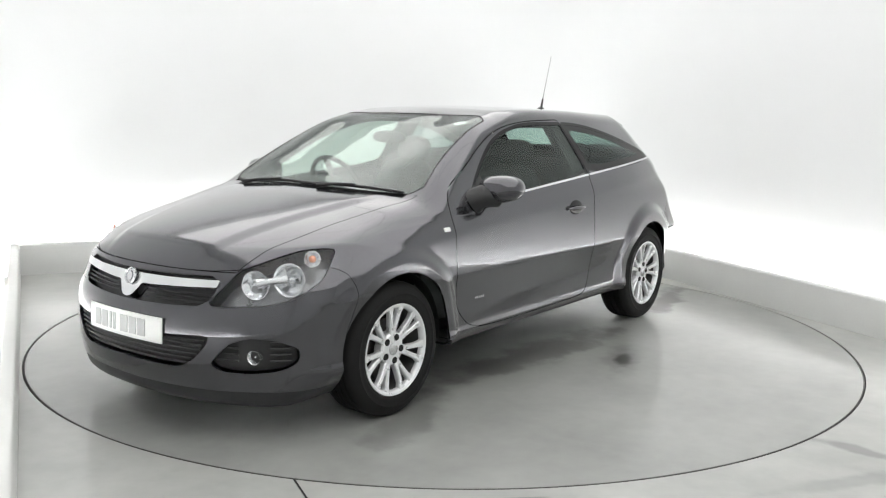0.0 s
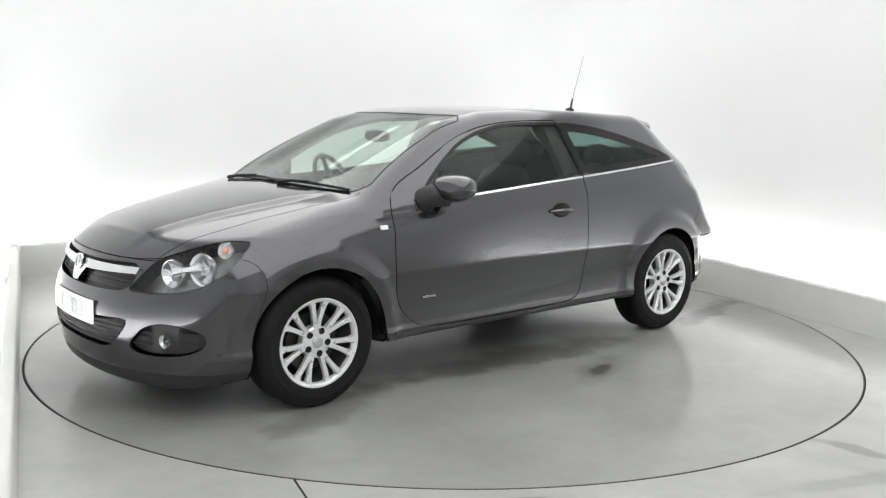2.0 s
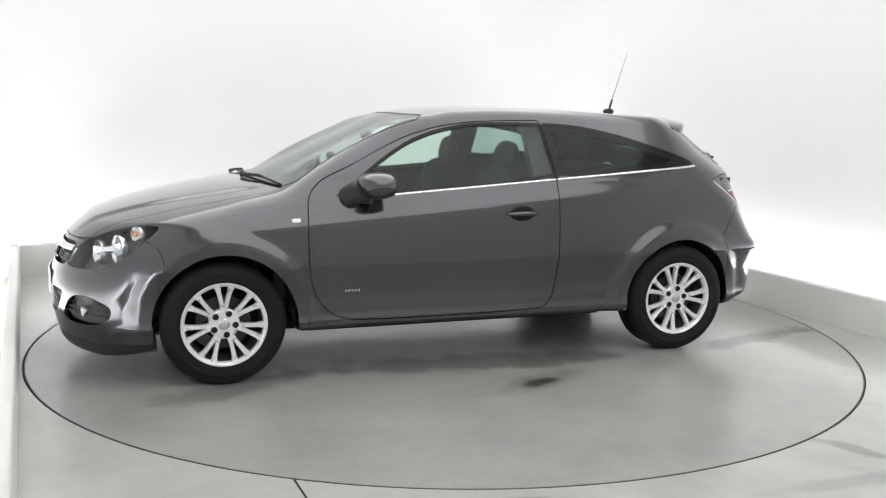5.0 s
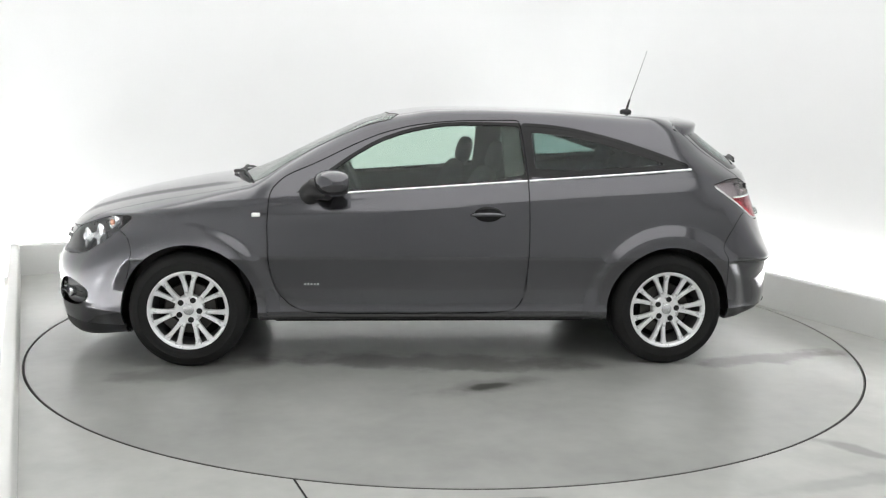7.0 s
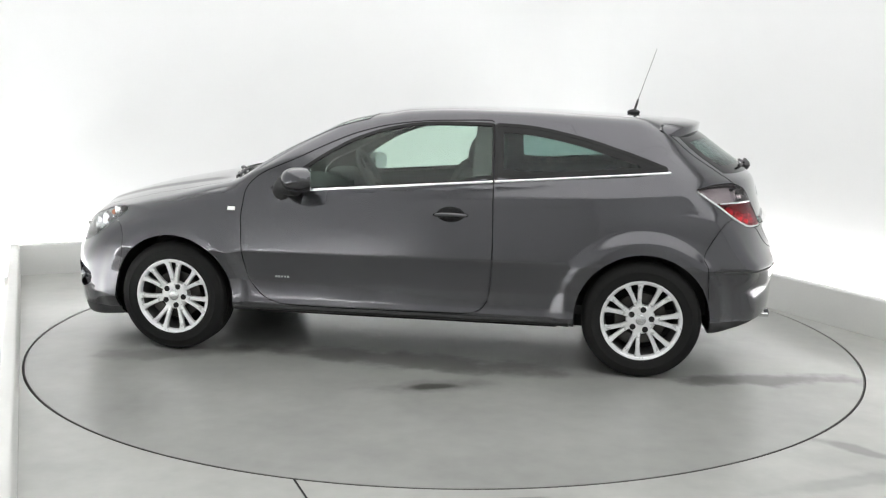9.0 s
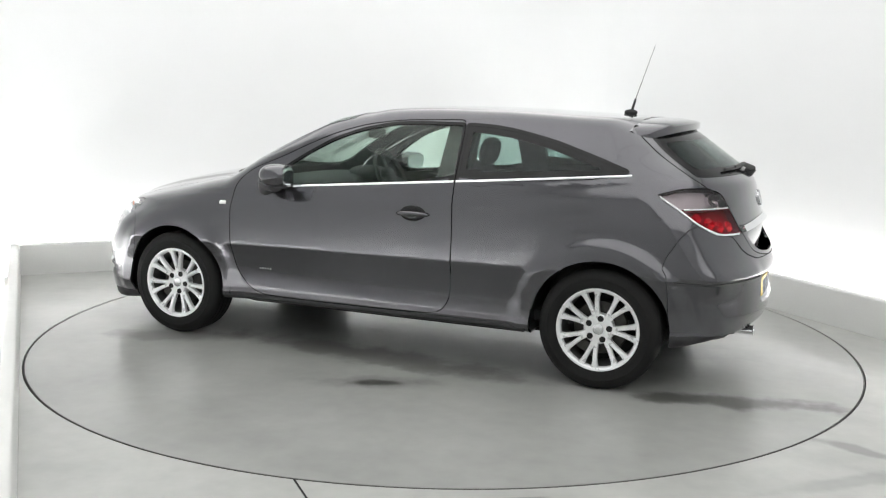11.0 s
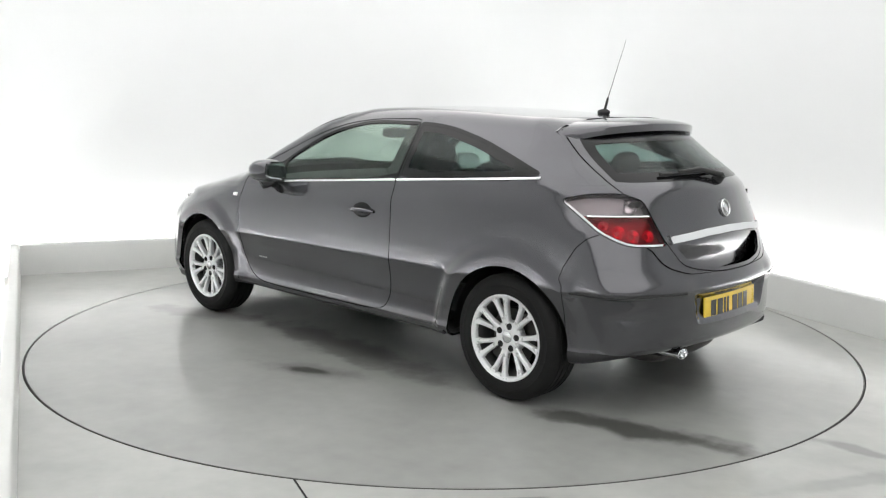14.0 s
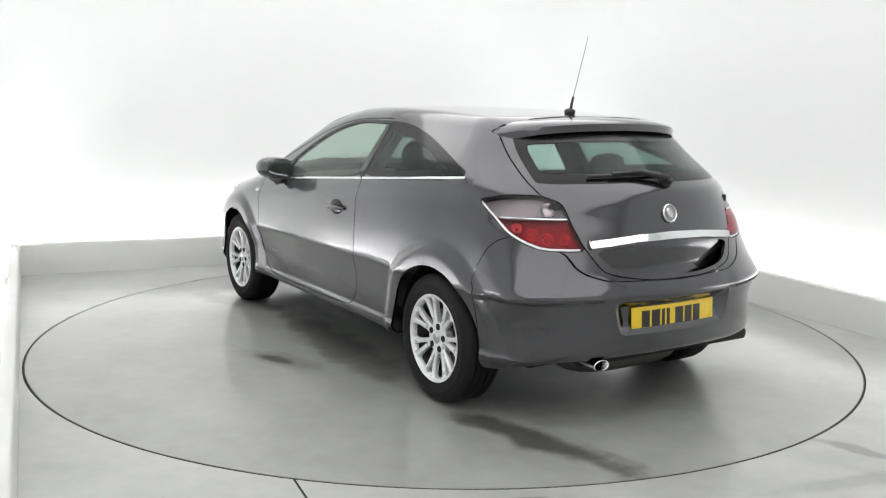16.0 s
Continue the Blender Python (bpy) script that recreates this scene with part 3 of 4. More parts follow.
def sort_panels(P):
    """Names the panel at each place of the skin."""
    f = fields(P)
    x, y, z = P.T
    name = np.full(len(P), "body_shell", dtype=object)
    name[(x > 0.885) & (y > 0.45) & (z > 0.2)] = "front_wing"
    name[f["door"] < 0] = "door"
    name[f["bonnet"] < 0] = "bonnet"
    name[(f["nose"] < 0)] = "front_bumper"
    name[(f["tail"] < 0)] = "rear_bumper"
    name[f["gate"] < 0] = "tailgate"
    name[(np.abs(x - 0.886) < GAP) & (y > 0.5) & (z < 0.36)] = ""
    for k in ("door_glass", "quarter_glass"):
        name[f[k] < 0.016] = "window_trim"
        name[f[k] < 0] = k
    post = (np.abs(x + 0.50) < 0.03) & (z > belt(x) + 0.008) & (z < 1.314) & (y > 0.4)
    name[post & ((name == "body_shell") | (name == "door"))] = "window_trim"
    for k, e in SEAMS.items():
        name[np.abs(f[k]) < e] = ""
    name[f["windscreen"] < 0.028] = "cowl"
    name[(f["windscreen"] < 0.028) & ((x < 0.9) | (y > 0.62))] = "body_shell"
    name[f["windscreen"] < 0.007] = "windscreen_seal"
    name[f["windscreen"] < 0] = "windscreen"
    name[(f["quarter_glass"] < 0) & (f["quarter_glass"] > -0.032)] = "quarter_border"
    name[f["rear_glass"] < 0] = "rear_border"
    name[f["rear_glass"] < -0.04] = "rear_window"
    name[f["recess"] < 0] = "recess"
    name[f["strip"] < 0] = "chrome_strip"
    name[(f["nose"] < -GAP) & (z < 0.228)] = "front_lip"
    name[(f["tail"] < -GAP) & (z < 0.318)] = "rear_lip"
    name[f["plate"] < 0] = "plate_recess"
    name[f["grille"] < 0] = "grille"
    name[(f["bar"] < 0) & (f["grille"] < 0)] = "grille_bar"
    name[f["intake"] < 0] = "intake"
    name[f["fog"] < 0] = "fog_recess"
    name[f["tail_lamp"] < 0.005] = "tail_lamp_gap"
    name[f["tail_lamp"] < 0] = "tail_lamp"
    name[(f["tail_lamp"] < 0) & (z < 0.933)] = "tail_lamp_red"
    name[(f["tail_lamp"] < 0) & (f["tail_lamp"] > -0.008) & (z < 0.80 + 0.4167 * (rear_q(P) - 0.305))] = "tail_lamp_rim"
    name[f["lamp"] < 0.003] = ""
    name[f["lamp"] < 0] = "headlamp"
    name[(f["arch_front"] < 0) | (f["arch_rear"] < 0)] = ""
    return name


def panels():
    V, N, T = skin()
    V, N, T = cut(V, N, T, V[:, 1])
    order = ["arch_front", "arch_rear", "door_glass", "quarter_glass", "windscreen", "bar", "intake", "grille", "fog", "lamp", "tail_lamp", "rear_glass", "strip", "recess", "plate"]
    extra = {"door_glass": (0.016,), "quarter_glass": (0.016, -0.032), "windscreen": (0.007, 0.028), "rear_glass": (-0.04,), "tail_lamp": (0.005, -0.008), "lamp": (0.003,)}
    for k in order:
        V, N, T = cut(V, N, T, fields(V)[k])
        for e in extra.get(k, ()):
            V, N, T = cut(V, N, T, fields(V)[k] - e)
    V, N, T = cut(V, N, T, np.where((V[:, 0] < -1.4) & (V[:, 1] > 0.3), V[:, 2] - 0.933, 1))
    for k, g in SEAMS.items():
        for e in (-g, g):
            V, N, T = cut(V, N, T, fields(V)[k] - e)
    V, N, T = cut(V, N, T, np.where((V[:, 2] < 0.36) & (V[:, 1] > 0.5), V[:, 0] - 0.886, 1))
    V, N, T = cut(V, N, T, np.where(V[:, 0] > 1.55, V[:, 2] - 0.228, 1))
    V, N, T = cut(V, N, T, np.where(V[:, 0] < -1.55, V[:, 2] - 0.318, 1))
    C = V[T].mean(1)
    keep = C[:, 1] > 0
    T, C = T[keep], C[keep]
    V[np.abs(V[:, 1]) < 2e-4, 1] = 0
    names = sort_panels(C)
    return {k: pick(V, N, T[names == k]) for k in set(names) if k}


def pick(V, N, T):
    used, T = np.unique(T, return_inverse=True)
    return V[used], N[used], T.reshape(-1, 3)


def mirrored(p):
    V, N, T = p
    s = np.array((1, -1, 1))
    return V * s, N * s, T[:, ::-1]


def both(p):
    """A panel and its mirror image, joined along the middle."""
    V, N, T = p
    V2, N2, T2 = mirrored(p)
    m = np.abs(V[:, 1]) < 1e-6
    N = N.copy()
    N[m, 1] = 0
    where = np.where(m, np.arange(len(V)), -1)
    where[~m] = len(V) + np.arange((~m).sum())
    return np.concatenate([V, V2[~m]]), np.concatenate([N, N2[~m]]), np.concatenate([T, where[T2]])


def shell(name, p, material, parent, face=0.0, edge=-0.012, back=True, label="", lining=None):
    """A panel as a real sheet: its face and edge at these heights over the skin, and a back."""
    V, N, T = p
    n = len(V)
    front, rim = V + N * (face[:, None] if np.ndim(face) else face), V + N * edge
    if np.ndim(face):
        fn = np.cross(front[T[:, 1]] - front[T[:, 0]], front[T[:, 2]] - front[T[:, 0]])
        N = np.zeros_like(V)
        for k in range(3):
            np.add.at(N, T[:, k], fn)
        N /= np.maximum(np.linalg.norm(N, axis=1), 1e-12)[:, None]
        face = float(face.mean())
    verts, norms, faces = [front, rim], [N, -N if back else N], [T]
    slots = [np.zeros(len(T))]
    if back:
        faces.append(T[:, ::-1] + n)
        slots.append(np.ones(len(T)))
    e = np.concatenate([T[:, [0, 1]], T[:, [1, 2]], T[:, [2, 0]]])
    code = np.sort(e, 1)
    code = code[:, 0] * 10000000 + code[:, 1]
    u, first, cnt = np.unique(code, return_index=True, return_counts=True)
    b = e[first[cnt == 1]]
    base = 2 * n
    side = np.cross(V[b[:, 1]] - V[b[:, 0]], N[b[:, 0]])
    side /= np.maximum(np.linalg.norm(side, axis=1), 1e-9)[:, None]
    k = len(b)
    verts += [front[b[:, 0]], front[b[:, 1]], rim[b[:, 0]], rim[b[:, 1]]]
    sgn = 1 if face > edge else -1
    norms += [side * sgn] * 4
    i = np.arange(k)
    q = np.stack([base + i + k, base + i, base + i + 2 * k, base + i + 3 * k], 1)
    if sgn < 0 and not back:
        q = q[:, ::-1]
    F = [tuple(t) for f in faces for t in f.tolist()] + [tuple(t) for t in q.tolist()]
    S = np.concatenate(slots + [np.zeros(k)])
    return mesh_object(name, np.concatenate(verts), F, [material, lining or material], parent, label, True, np.concatenate(norms), S)


P = panels()
for k in ("bonnet", "front_bumper", "rear_bumper", "tailgate", "body_shell"):
    shell(k, both(P[k]), PAINT, car, 0, -0.014, True, lining=LINING)
doors = []
for flip in (False, True):
    g = (lambda q: mirrored(q)) if flip else (lambda q: q)
    shell("front_wing", g(P["front_wing"]), PAINT, car, 0, -0.012, True, lining=LINING)
    d = shell("door", g(P["door"]), PAINT, car, 0, -0.03, True, lining=LINING)
    doors.append(d)
    shell("door_window", g(P["door_glass"]), GLASS, d, -0.003, -0.007, True, "green tinted door glass")
    shell("quarter_window", g(P["quarter_glass"]), SMOKED, car, -0.002, -0.006, True, "dark tinted rear side glass")
    shell("quarter_window_border", g(P["quarter_border"]), GLOSSBLACK, car, -0.002, -0.007, True, "black printed edge of the rear side glass")
    shell("window_trim", g(P["window_trim"]), GLOSSBLACK, car, -0.001, -0.012, True, "gloss black window surround")
shell("windscreen", both(P["windscreen"]), SCREEN, car, -0.001, -0.006, True, "wide raked windscreen")
shell("windscreen_seal", both(P["windscreen_seal"]), BLACK, car, 0.001, -0.012, True)
shell("cowl", both(P["cowl"]), BLACK, car, -0.012, -0.02, True, "black plastic cowl")
shell("rear_window", both(P["rear_window"]), SMOKED, car, 0.001, -0.005, True, "dark tinted rear window")
shell("rear_window_border", both(P["rear_border"]), GLOSSBLACK, car, 0.001, -0.006, True, "black printed edge of the rear window")
shell("grille", both(P["grille"]), BLACK, car, -0.035, 0.0, False, "black slatted grille")
shell("grille_bar", both(P["grille_bar"]), CHROME, car, 0.012, -0.03, True, "broad chrome grille bar with a pointed middle")
shell("air_intake", both(P["intake"]), BLACK, car, -0.04, 0.0, False, "black lower air intake")
scoop = both(P["recess"])
shell("tailgate_recess", scoop, PAINT, car, -0.006 - 0.048 * step(0.84, 0.70, scoop[0][:, 2]), 0.0, False, "body-coloured hollow below the chrome strip")
strip = both(P["chrome_strip"])
shell("chrome_strip", strip, CHROME, car, 0.005 + 0.012 * step(0.868, 0.826, strip[0][:, 2]), -0.01, True, "chrome strip across the tailgate")
hollow = both(P["plate_recess"])
shell("plate_recess", hollow, PAINT, car, -0.034 * step(0.0, 0.05, -plate_line(np.abs(hollow[0][:, 1]), hollow[0][:, 2])), 0.0, False)
shell("front_lip", both(P["front_lip"]), LIP, car, -0.004, -0.016, True, "body-coloured lower lip of the front bumper, darkened for its shade")
shell("rear_lip", both(P["rear_lip"]), LIP, car, -0.004, -0.016, True, "dark lower edge of the rear bumper")


# ---- wheels ----
def wheel(m):
    """Built with its axle along z, outer face up, then laid into place by m."""
    w = tagged(new("wheel"), "silver alloy wheel with paired spokes and a black tyre")
    w.parent = car
    w.matrix_local = m
    bm = bmesh.new()
    R = TYRE_R
    half = [(0.209, 0.09), (0.214, 0.098), (0.222, 0.102), (0.238, 0.1045), (0.258, 0.1045), (0.260, 0.106), (0.263, 0.1045), (0.280, 0.1015), (0.294, 0.095), (0.304, 0.085), (R - 0.003, 0.073)]
    prof = [(r, -h) for r, h in half]
    for g in (-0.055, -0.02, 0.02, 0.055):
        prof += [(R, g - 0.014), (R, g - 0.004), (R - 0.007, g - 0.003), (R - 0.007, g + 0.003), (R, g + 0.004)]
    prof += list(reversed(half))
    lathe(bm, Matrix(), prof, 72)
    part("tyre", bm, RUBBER, w, "black road tyre")
    bm = bmesh.new()
    lathe(bm, Matrix(), [(0.206, 0.092), (0.214, 0.097), (0.2125, 0.1), (0.206, 0.1), (0.199, 0.095), (0.193, 0.088), (0.192, 0.070), (0.206, 0.070), (0.206, 0.092)], 72)
    part("rim", bm, ALLOY, w)
    bm = bmesh.new()
    lathe(bm, Matrix(), [(0.192, 0.069), (0.189, 0.04), (0.184, -0.09), (0.206, -0.095), (0.206, 0.069), (0.192, 0.069)], 60)
    part("barrel", bm, BARREL, w, "wheel barrel, its shade put into a dark grey")
    bm = bmesh.new()
    lathe(bm, Matrix(), [(0.0, 0.077), (0.068, 0.076), (0.077, 0.068), (0.079, 0.03), (0.0, 0.03)], 40)
    part("hub", bm, ALLOY, w)
    first = None
    for k in range(7):
        for s in (-1, 1):
            if k == 0:
                bm = bmesh.new()
                steps = []
                for r, h, hw, th in ((0.062, 0.074, 0.0135, 0.03), (0.10, 0.080, 0.0112, 0.028), (0.14, 0.086, 0.0112, 0.026), (0.172, 0.090, 0.0125, 0.024), (0.189, 0.093, 0.0165, 0.026), (0.200, 0.0945, 0.025, 0.03)):
                    u = (r - 0.062) / 0.138
                    a = s * (0.085 + (radians(10.5) - 0.085) * u + 0.03 * u * (1 - u))
                    c, t = Vector((cos(a), sin(a), 0)), Vector((-sin(a), cos(a), 0))
                    steps.append([bm.verts.new(c * r + t * x + Vector((0, 0, z))) for x, z in ((-hw, h - th), (-hw, h - 0.006), (-hw + 0.004, h), (hw - 0.004, h), (hw, h - 0.006), (hw, h - th))])
                for p, q in zip(steps, steps[1:]):
                    for i in range(6):
                        bm.faces.new((p[i], p[(i + 1) % 6], q[(i + 1) % 6], q[i]))
                first = {**(first or {}), s: part("spoke", bm, ALLOY, w, angle=30)}
            else:
                o = new("spoke", first[s].data)
                o.parent = w
                o.matrix_local = pose(0, 0, 0, 0, 0, 360 * k / 7)
    bm = bmesh.new()
    lathe(bm, Matrix(), [(0.0, 0.084), (0.022, 0.083), (0.028, 0.080), (0.029, 0.07), (0.0, 0.07)], 28)
    part("centre_cap", bm, SILVER, w)
    for k in range(5):
        a = 2 * pi * k / 5 + 0.3
        bm = bmesh.new()
        lathe(bm, pose(0.056 * cos(a), 0.056 * sin(a), 0), [(0.0, 0.0785), (0.012, 0.0785), (0.0150, 0.0795), (0.0160, 0.0780), (0.0160, 0.066)], 14)
        part("wheel_bolt", bm, DARK, w, "dark sunken wheel bolt")
    bm = bmesh.new()
    lathe(bm, Matrix(), [(0.05, 0.02), (0.135, 0.02), (0.14, 0.014), (0.14, -0.004), (0.135, -0.01), (0.05, -0.01), (0.05, 0.02)], 40)
    part("brake_disc", bm, STEEL, w, "grey steel brake disc")
    bm = bmesh.new()
    box(bm, pose(0.10, 0.07, 0.012, 0, 0, 35), 0.06, 0.11, 0.07, 0.01)
    part("brake_caliper", bm, STEEL, w)
    bm = bmesh.new()
    lathe(bm, Matrix(), [(0.0, -0.06), (0.186, -0.06), (0.186, -0.07), (0.0, -0.07)], 40)
    part("backing_plate", bm, DARK, w)
    return w


for ax in (AXLE, -AXLE):
    for s in (1, -1):
        place = pose(ax, s * 0.742, HUB_Z, -90 * s, 0, 0) @ pose(0, 0, 0, 0, 0, 12 if ax > 0 else 26)
        if ax > 0 and s > 0:
            master = wheel(place)
        else:
            copy_thing(master, place)
        bm = bmesh.new()
        arc = [(0.362, 0.805 * s), (0.366, 0.77 * s), (0.37, 0.48 * s)]
        rings = []
        for i in range(33):
            a = radians(-4) + radians(188) * i / 32
            rings.append([bm.verts.new((ax + r * cos(a), yy, HUB_Z + r * sin(a))) for r, yy in arc] + [bm.verts.new((ax, 0.48 * s, HUB_Z))])
        for p, q in zip(rings, rings[1:]):
            for k in range(2):
                bm.faces.new((p[k], q[k], q[k + 1], p[k + 1]))
            bm.faces.new((p[2], q[2], p[3]))
        bmesh.ops.remove_doubles(bm, verts=bm.verts, dist=1e-5)
        part("wheel_arch_liner", bm, BLACK, car, "black wheel arch liner")




# ---- the car's details ----
def meet(o, d, far=3.0):
    """Where a ray first meets the skin, and the skin's normal there."""
    o, d = np.array(o, float), np.array(d, float)
    d = d / np.linalg.norm(d)
    k = np.linspace(0, far, 600)
    f = body(o + k[:, None] * d)
    i = int(np.argmax(f < 0))
    a, b = k[max(i - 1, 0)], k[i]
    for _ in range(24):
        m = (a + b) / 2
        if body((o + m * d)[None])[0] < 0:
            b = m
        else:
            a = m
    p = o + b * d
    n = slope(p[None])[0]
    return Vector(p), Vector(n / np.linalg.norm(n))


def side_at(x, z, s=1):
    p, n = meet((x, 1.6, z), (0, -1, 0))
    return Vector((p.x, p.y * s, p.z)), Vector((n.x, n.y * s, n.z))


def nose_at(y, z):
    return meet((3.2, y, z), (-1, 0, 0))


def tail_at(y, z):
    return meet((-3.2, y, z), (1, 0, 0))


def crown_at(x, y):
    return meet((x, y, 2.2), (0, 0, -1))


def facing(p, n, up=(0, 0, 1)):
    """A pose at p whose z axis points along n and whose y axis leans upwards."""
    z = Vector(n).normalized()
    x = Vector(up).cross(z).normalized()
    y = z.cross(x)
    return Matrix.Translation(p) @ Matrix((x, y, z)).transposed().to_4x4()


def lamp_bowl(name, p, axis, r, parent, glass=True, fill=REFLECT):
    bm = bmesh.new()
    m = facing(p, axis)
    lathe(bm, m, [(0.0, -0.036), (0.3 * r, -0.033), (0.55 * r, -0.023), (0.56 * r, -0.021), (0.8 * r, -0.008), (0.98 * r, 0.010), (r * 1.03, 0.011), (r * 1.03, 0.002), (r * 0.9, -0.02), (0.0, -0.045)], 32)
    part(name, bm, fill, parent, "round chrome reflector" if fill is REFLECT else "amber indicator bulb")
    if glass:
        bm = bmesh.new()
        lathe(bm, m, [(0.0, 0.002), (0.12 * r, -0.004), (0.17 * r, -0.010), (0.17 * r, -0.028), (0.0, -0.030)], 24)
        part("bulb_shield", bm, CHROME, parent)


for s in (1, -1):
    g = (lambda q: q) if s > 0 else mirrored
    # headlamp
    lamp = shell("headlamp", g(P["headlamp"]), LENS, car, 0.0, -0.004, True, "clear headlamp with two round chrome reflectors")
    shell("bezel", g(P["headlamp"]), BEZEL, lamp, -0.085, -0.004, False, "dark grey lamp housing")
    for px, py, pz, r in ((1.914, 0.570, 0.660, 0.060), (1.820, 0.673, 0.682, 0.070)):
        lamp_bowl("reflector", Vector((px - 0.028, s * (py - 0.012), pz)), Vector((0.92, 0.36 * s, 0.06)), r, lamp)
    bm = bmesh.new()
    tube(bm, [Vector((1.887, s * 0.566, 0.668)), Vector((1.846, s * 0.614, 0.678)), Vector((1.803, s * 0.661, 0.690))], [0.024, 0.014, 0.024], 14)
    part("reflector_bridge", bm, REFLECT, lamp)
    lamp_bowl("indicator", Vector((1.704, s * 0.705, 0.766)), Vector((0.75, 0.6 * s, 0.15)), 0.034, lamp, False, REFLECT)
    bm = bmesh.new()
    blob(bm, facing(Vector((1.712, s * 0.712, 0.767)), Vector((0.75, 0.6 * s, 0.15))), 0.016, 0.016, 0.012, 2.0, 16)
    part("indicator_bulb", bm, AMBER, lamp, "amber indicator bulb")
    # fog lamp in its recess
    rec = shell("fog_lamp_recess", g(P["fog_recess"]), BLACK, car, -0.03, 0.0, False, "black slatted recess around the fog lamp")
    p, n = nose_at(0.64, 0.378)
    p, n = Vector((p.x, s * p.y, p.z)), Vector((n.x, s * n.y, n.z))
    lamp_bowl("fog_lamp", p - n * 0.016, (n + Vector((1, 0, 0))).normalized(), 0.029, rec, True, SILVER)
    for z in (0.362, 0.388, 0.414, 0.438):
        for y0, y1 in ((0.50, 0.585), (0.69, 0.75)):
            bm = bmesh.new()
            path = []
            for y in np.linspace(y0, y1, 7):
                q, n = nose_at(y, z)
                if fields(np.array([q]))["fog"][0] < -0.004:
                    path.append(Vector((q.x, s * q.y, q.z)) - Vector((n.x, s * n.y, n.z)) * 0.014)
            if len(path) > 2:
                tube(bm, path, 0.005, 6)
                part("slat", bm, BLACK, rec)
            else:
                bm.free()
    # tail lamp
    tl = shell("tail_lamp", g(P["tail_lamp"]), SMOKELENS, car, 0.0, -0.004, True, "tail lamp, smoked above and red below, chrome edged")
    shell("red_lens", g(P["tail_lamp_red"]), REDLENS, tl, 0.0, -0.004, True, "deep red lower lens")
    shell("rim", g(P["tail_lamp_rim"]), PALE, tl, 0.001, -0.006, True, "bright lower rim")
    shell("gasket", g(P["tail_lamp_gap"]), BLACK, tl, -0.008, -0.016, True, "dark gap round the lamp")
    shell("housing", g(P["tail_lamp"]), PALE, tl, -0.045, -0.004, False)
    shell("red_housing", g(P["tail_lamp_red"]), BEZEL, tl, -0.035, -0.004, False)
    for qq, zz, r, m in ((0.47, 0.975, 0.032, REFLECT), (0.60, 0.900, 0.022, PALE), (0.53, 0.868, 0.030, REFLECT), (0.46, 0.850, 0.030, REFLECT), (0.385, 0.848, 0.028, REFLECT)):
        o = Vector((-1.9, 0, 0)) + Vector((0.7071, 0.7071, 0)) * qq + Vector((-1, 1, 0)) * 1.2
        q, n = meet((o.x, o.y, zz), (1, -1, 0))
        q, n = Vector((q.x, s * q.y, q.z)), Vector((n.x, s * n.y, n.z))
        bm = bmesh.new()
        lathe(bm, facing(q - n * 0.022, n), [(0.0, -0.016), (0.6 * r, -0.012), (r, 0.008), (r * 1.06, 0.006), (r, -0.02)], 24)
        part("reflector", bm, m, tl)
    bm = bmesh.new()
    tubepts = []
    for qq in np.linspace(0.385, 0.675, 9):
        o = Vector((-1.9, 0, 0)) + Vector((0.7071, 0.7071, 0)) * qq + Vector((-1, 1, 0)) * 1.2
        q, n = meet((o.x, o.y, 0.933), (1, -1, 0))
        tubepts.append(Vector((q.x, s * q.y, q.z)))
    tube(bm, tubepts, 0.005, 8)
    part("divider", bm, CHROME, tl, "chrome divider")
    # chrome line under the side windows
    for x0, x1, host in ((0.63, -0.500, car), (-0.512, -1.425, car)):
        bm = bmesh.new()
        rows = []
        for x in np.linspace(x0, x1, 26):
            z = belt(x) + 0.001
            a, n = side_at(x, z - 0.006, s)
            b, _ = side_at(x, z + 0.005, s)
            rows.append([bm.verts.new(v) for v in (a - n * 0.004, a + n * 0.003, (a + b) / 2 + n * 0.006, b + n * 0.003, b - n * 0.004)])
        for p0, p1 in zip(rows, rows[1:]):
            for k in range(4):
                bm.faces.new((p0[k], p0[k + 1], p1[k + 1], p1[k]))
        bm.faces.new(rows[0]), bm.faces.new(list(reversed(rows[-1])))
        part("waist_strip", bm, CHROME, car, "slim chrome waist strip")
    # door handle
    d = doors[0 if s > 0 else 1]
    p, n = side_at(-0.285, 0.838, s)
    m = facing(p, n)
    bm = bmesh.new()
    bmesh.ops.create_uvsphere(bm, u_segments=24, v_segments=12, radius=1, matrix=m @ pose(0, 0.004, 0.0005) @ Matrix.Diagonal((0.075, 0.042, 0.007, 1)))
    h = part("handle_cup", bm, GLOSSBLACK, d, "dark recessed handle cup")
    bm = bmesh.new()
    path = [m @ Vector((x, -0.001 + 0.004 * (1 - (x / 0.09) ** 2), z)) for x, z in ((-0.092, 0.004), (-0.08, 0.014), (-0.05, 0.026), (0.0, 0.031), (0.05, 0.026), (0.08, 0.014), (0.092, 0.004))]
    tube(bm, path, [0.006, 0.010, 0.012, 0.0125, 0.012, 0.010, 0.006], 12)
    part("door_handle", bm, PAINT, d, "body-coloured pull handle")
    # side repeater and small door script
    p, n = side_at(0.945, 0.829, s)
    bm = bmesh.new()
    box(bm, facing(p, n), 0.044, 0.022, 0.010, 0.003)
    part("side_repeater", bm, WHITEPLATE, car, "small clear side repeater lamp")
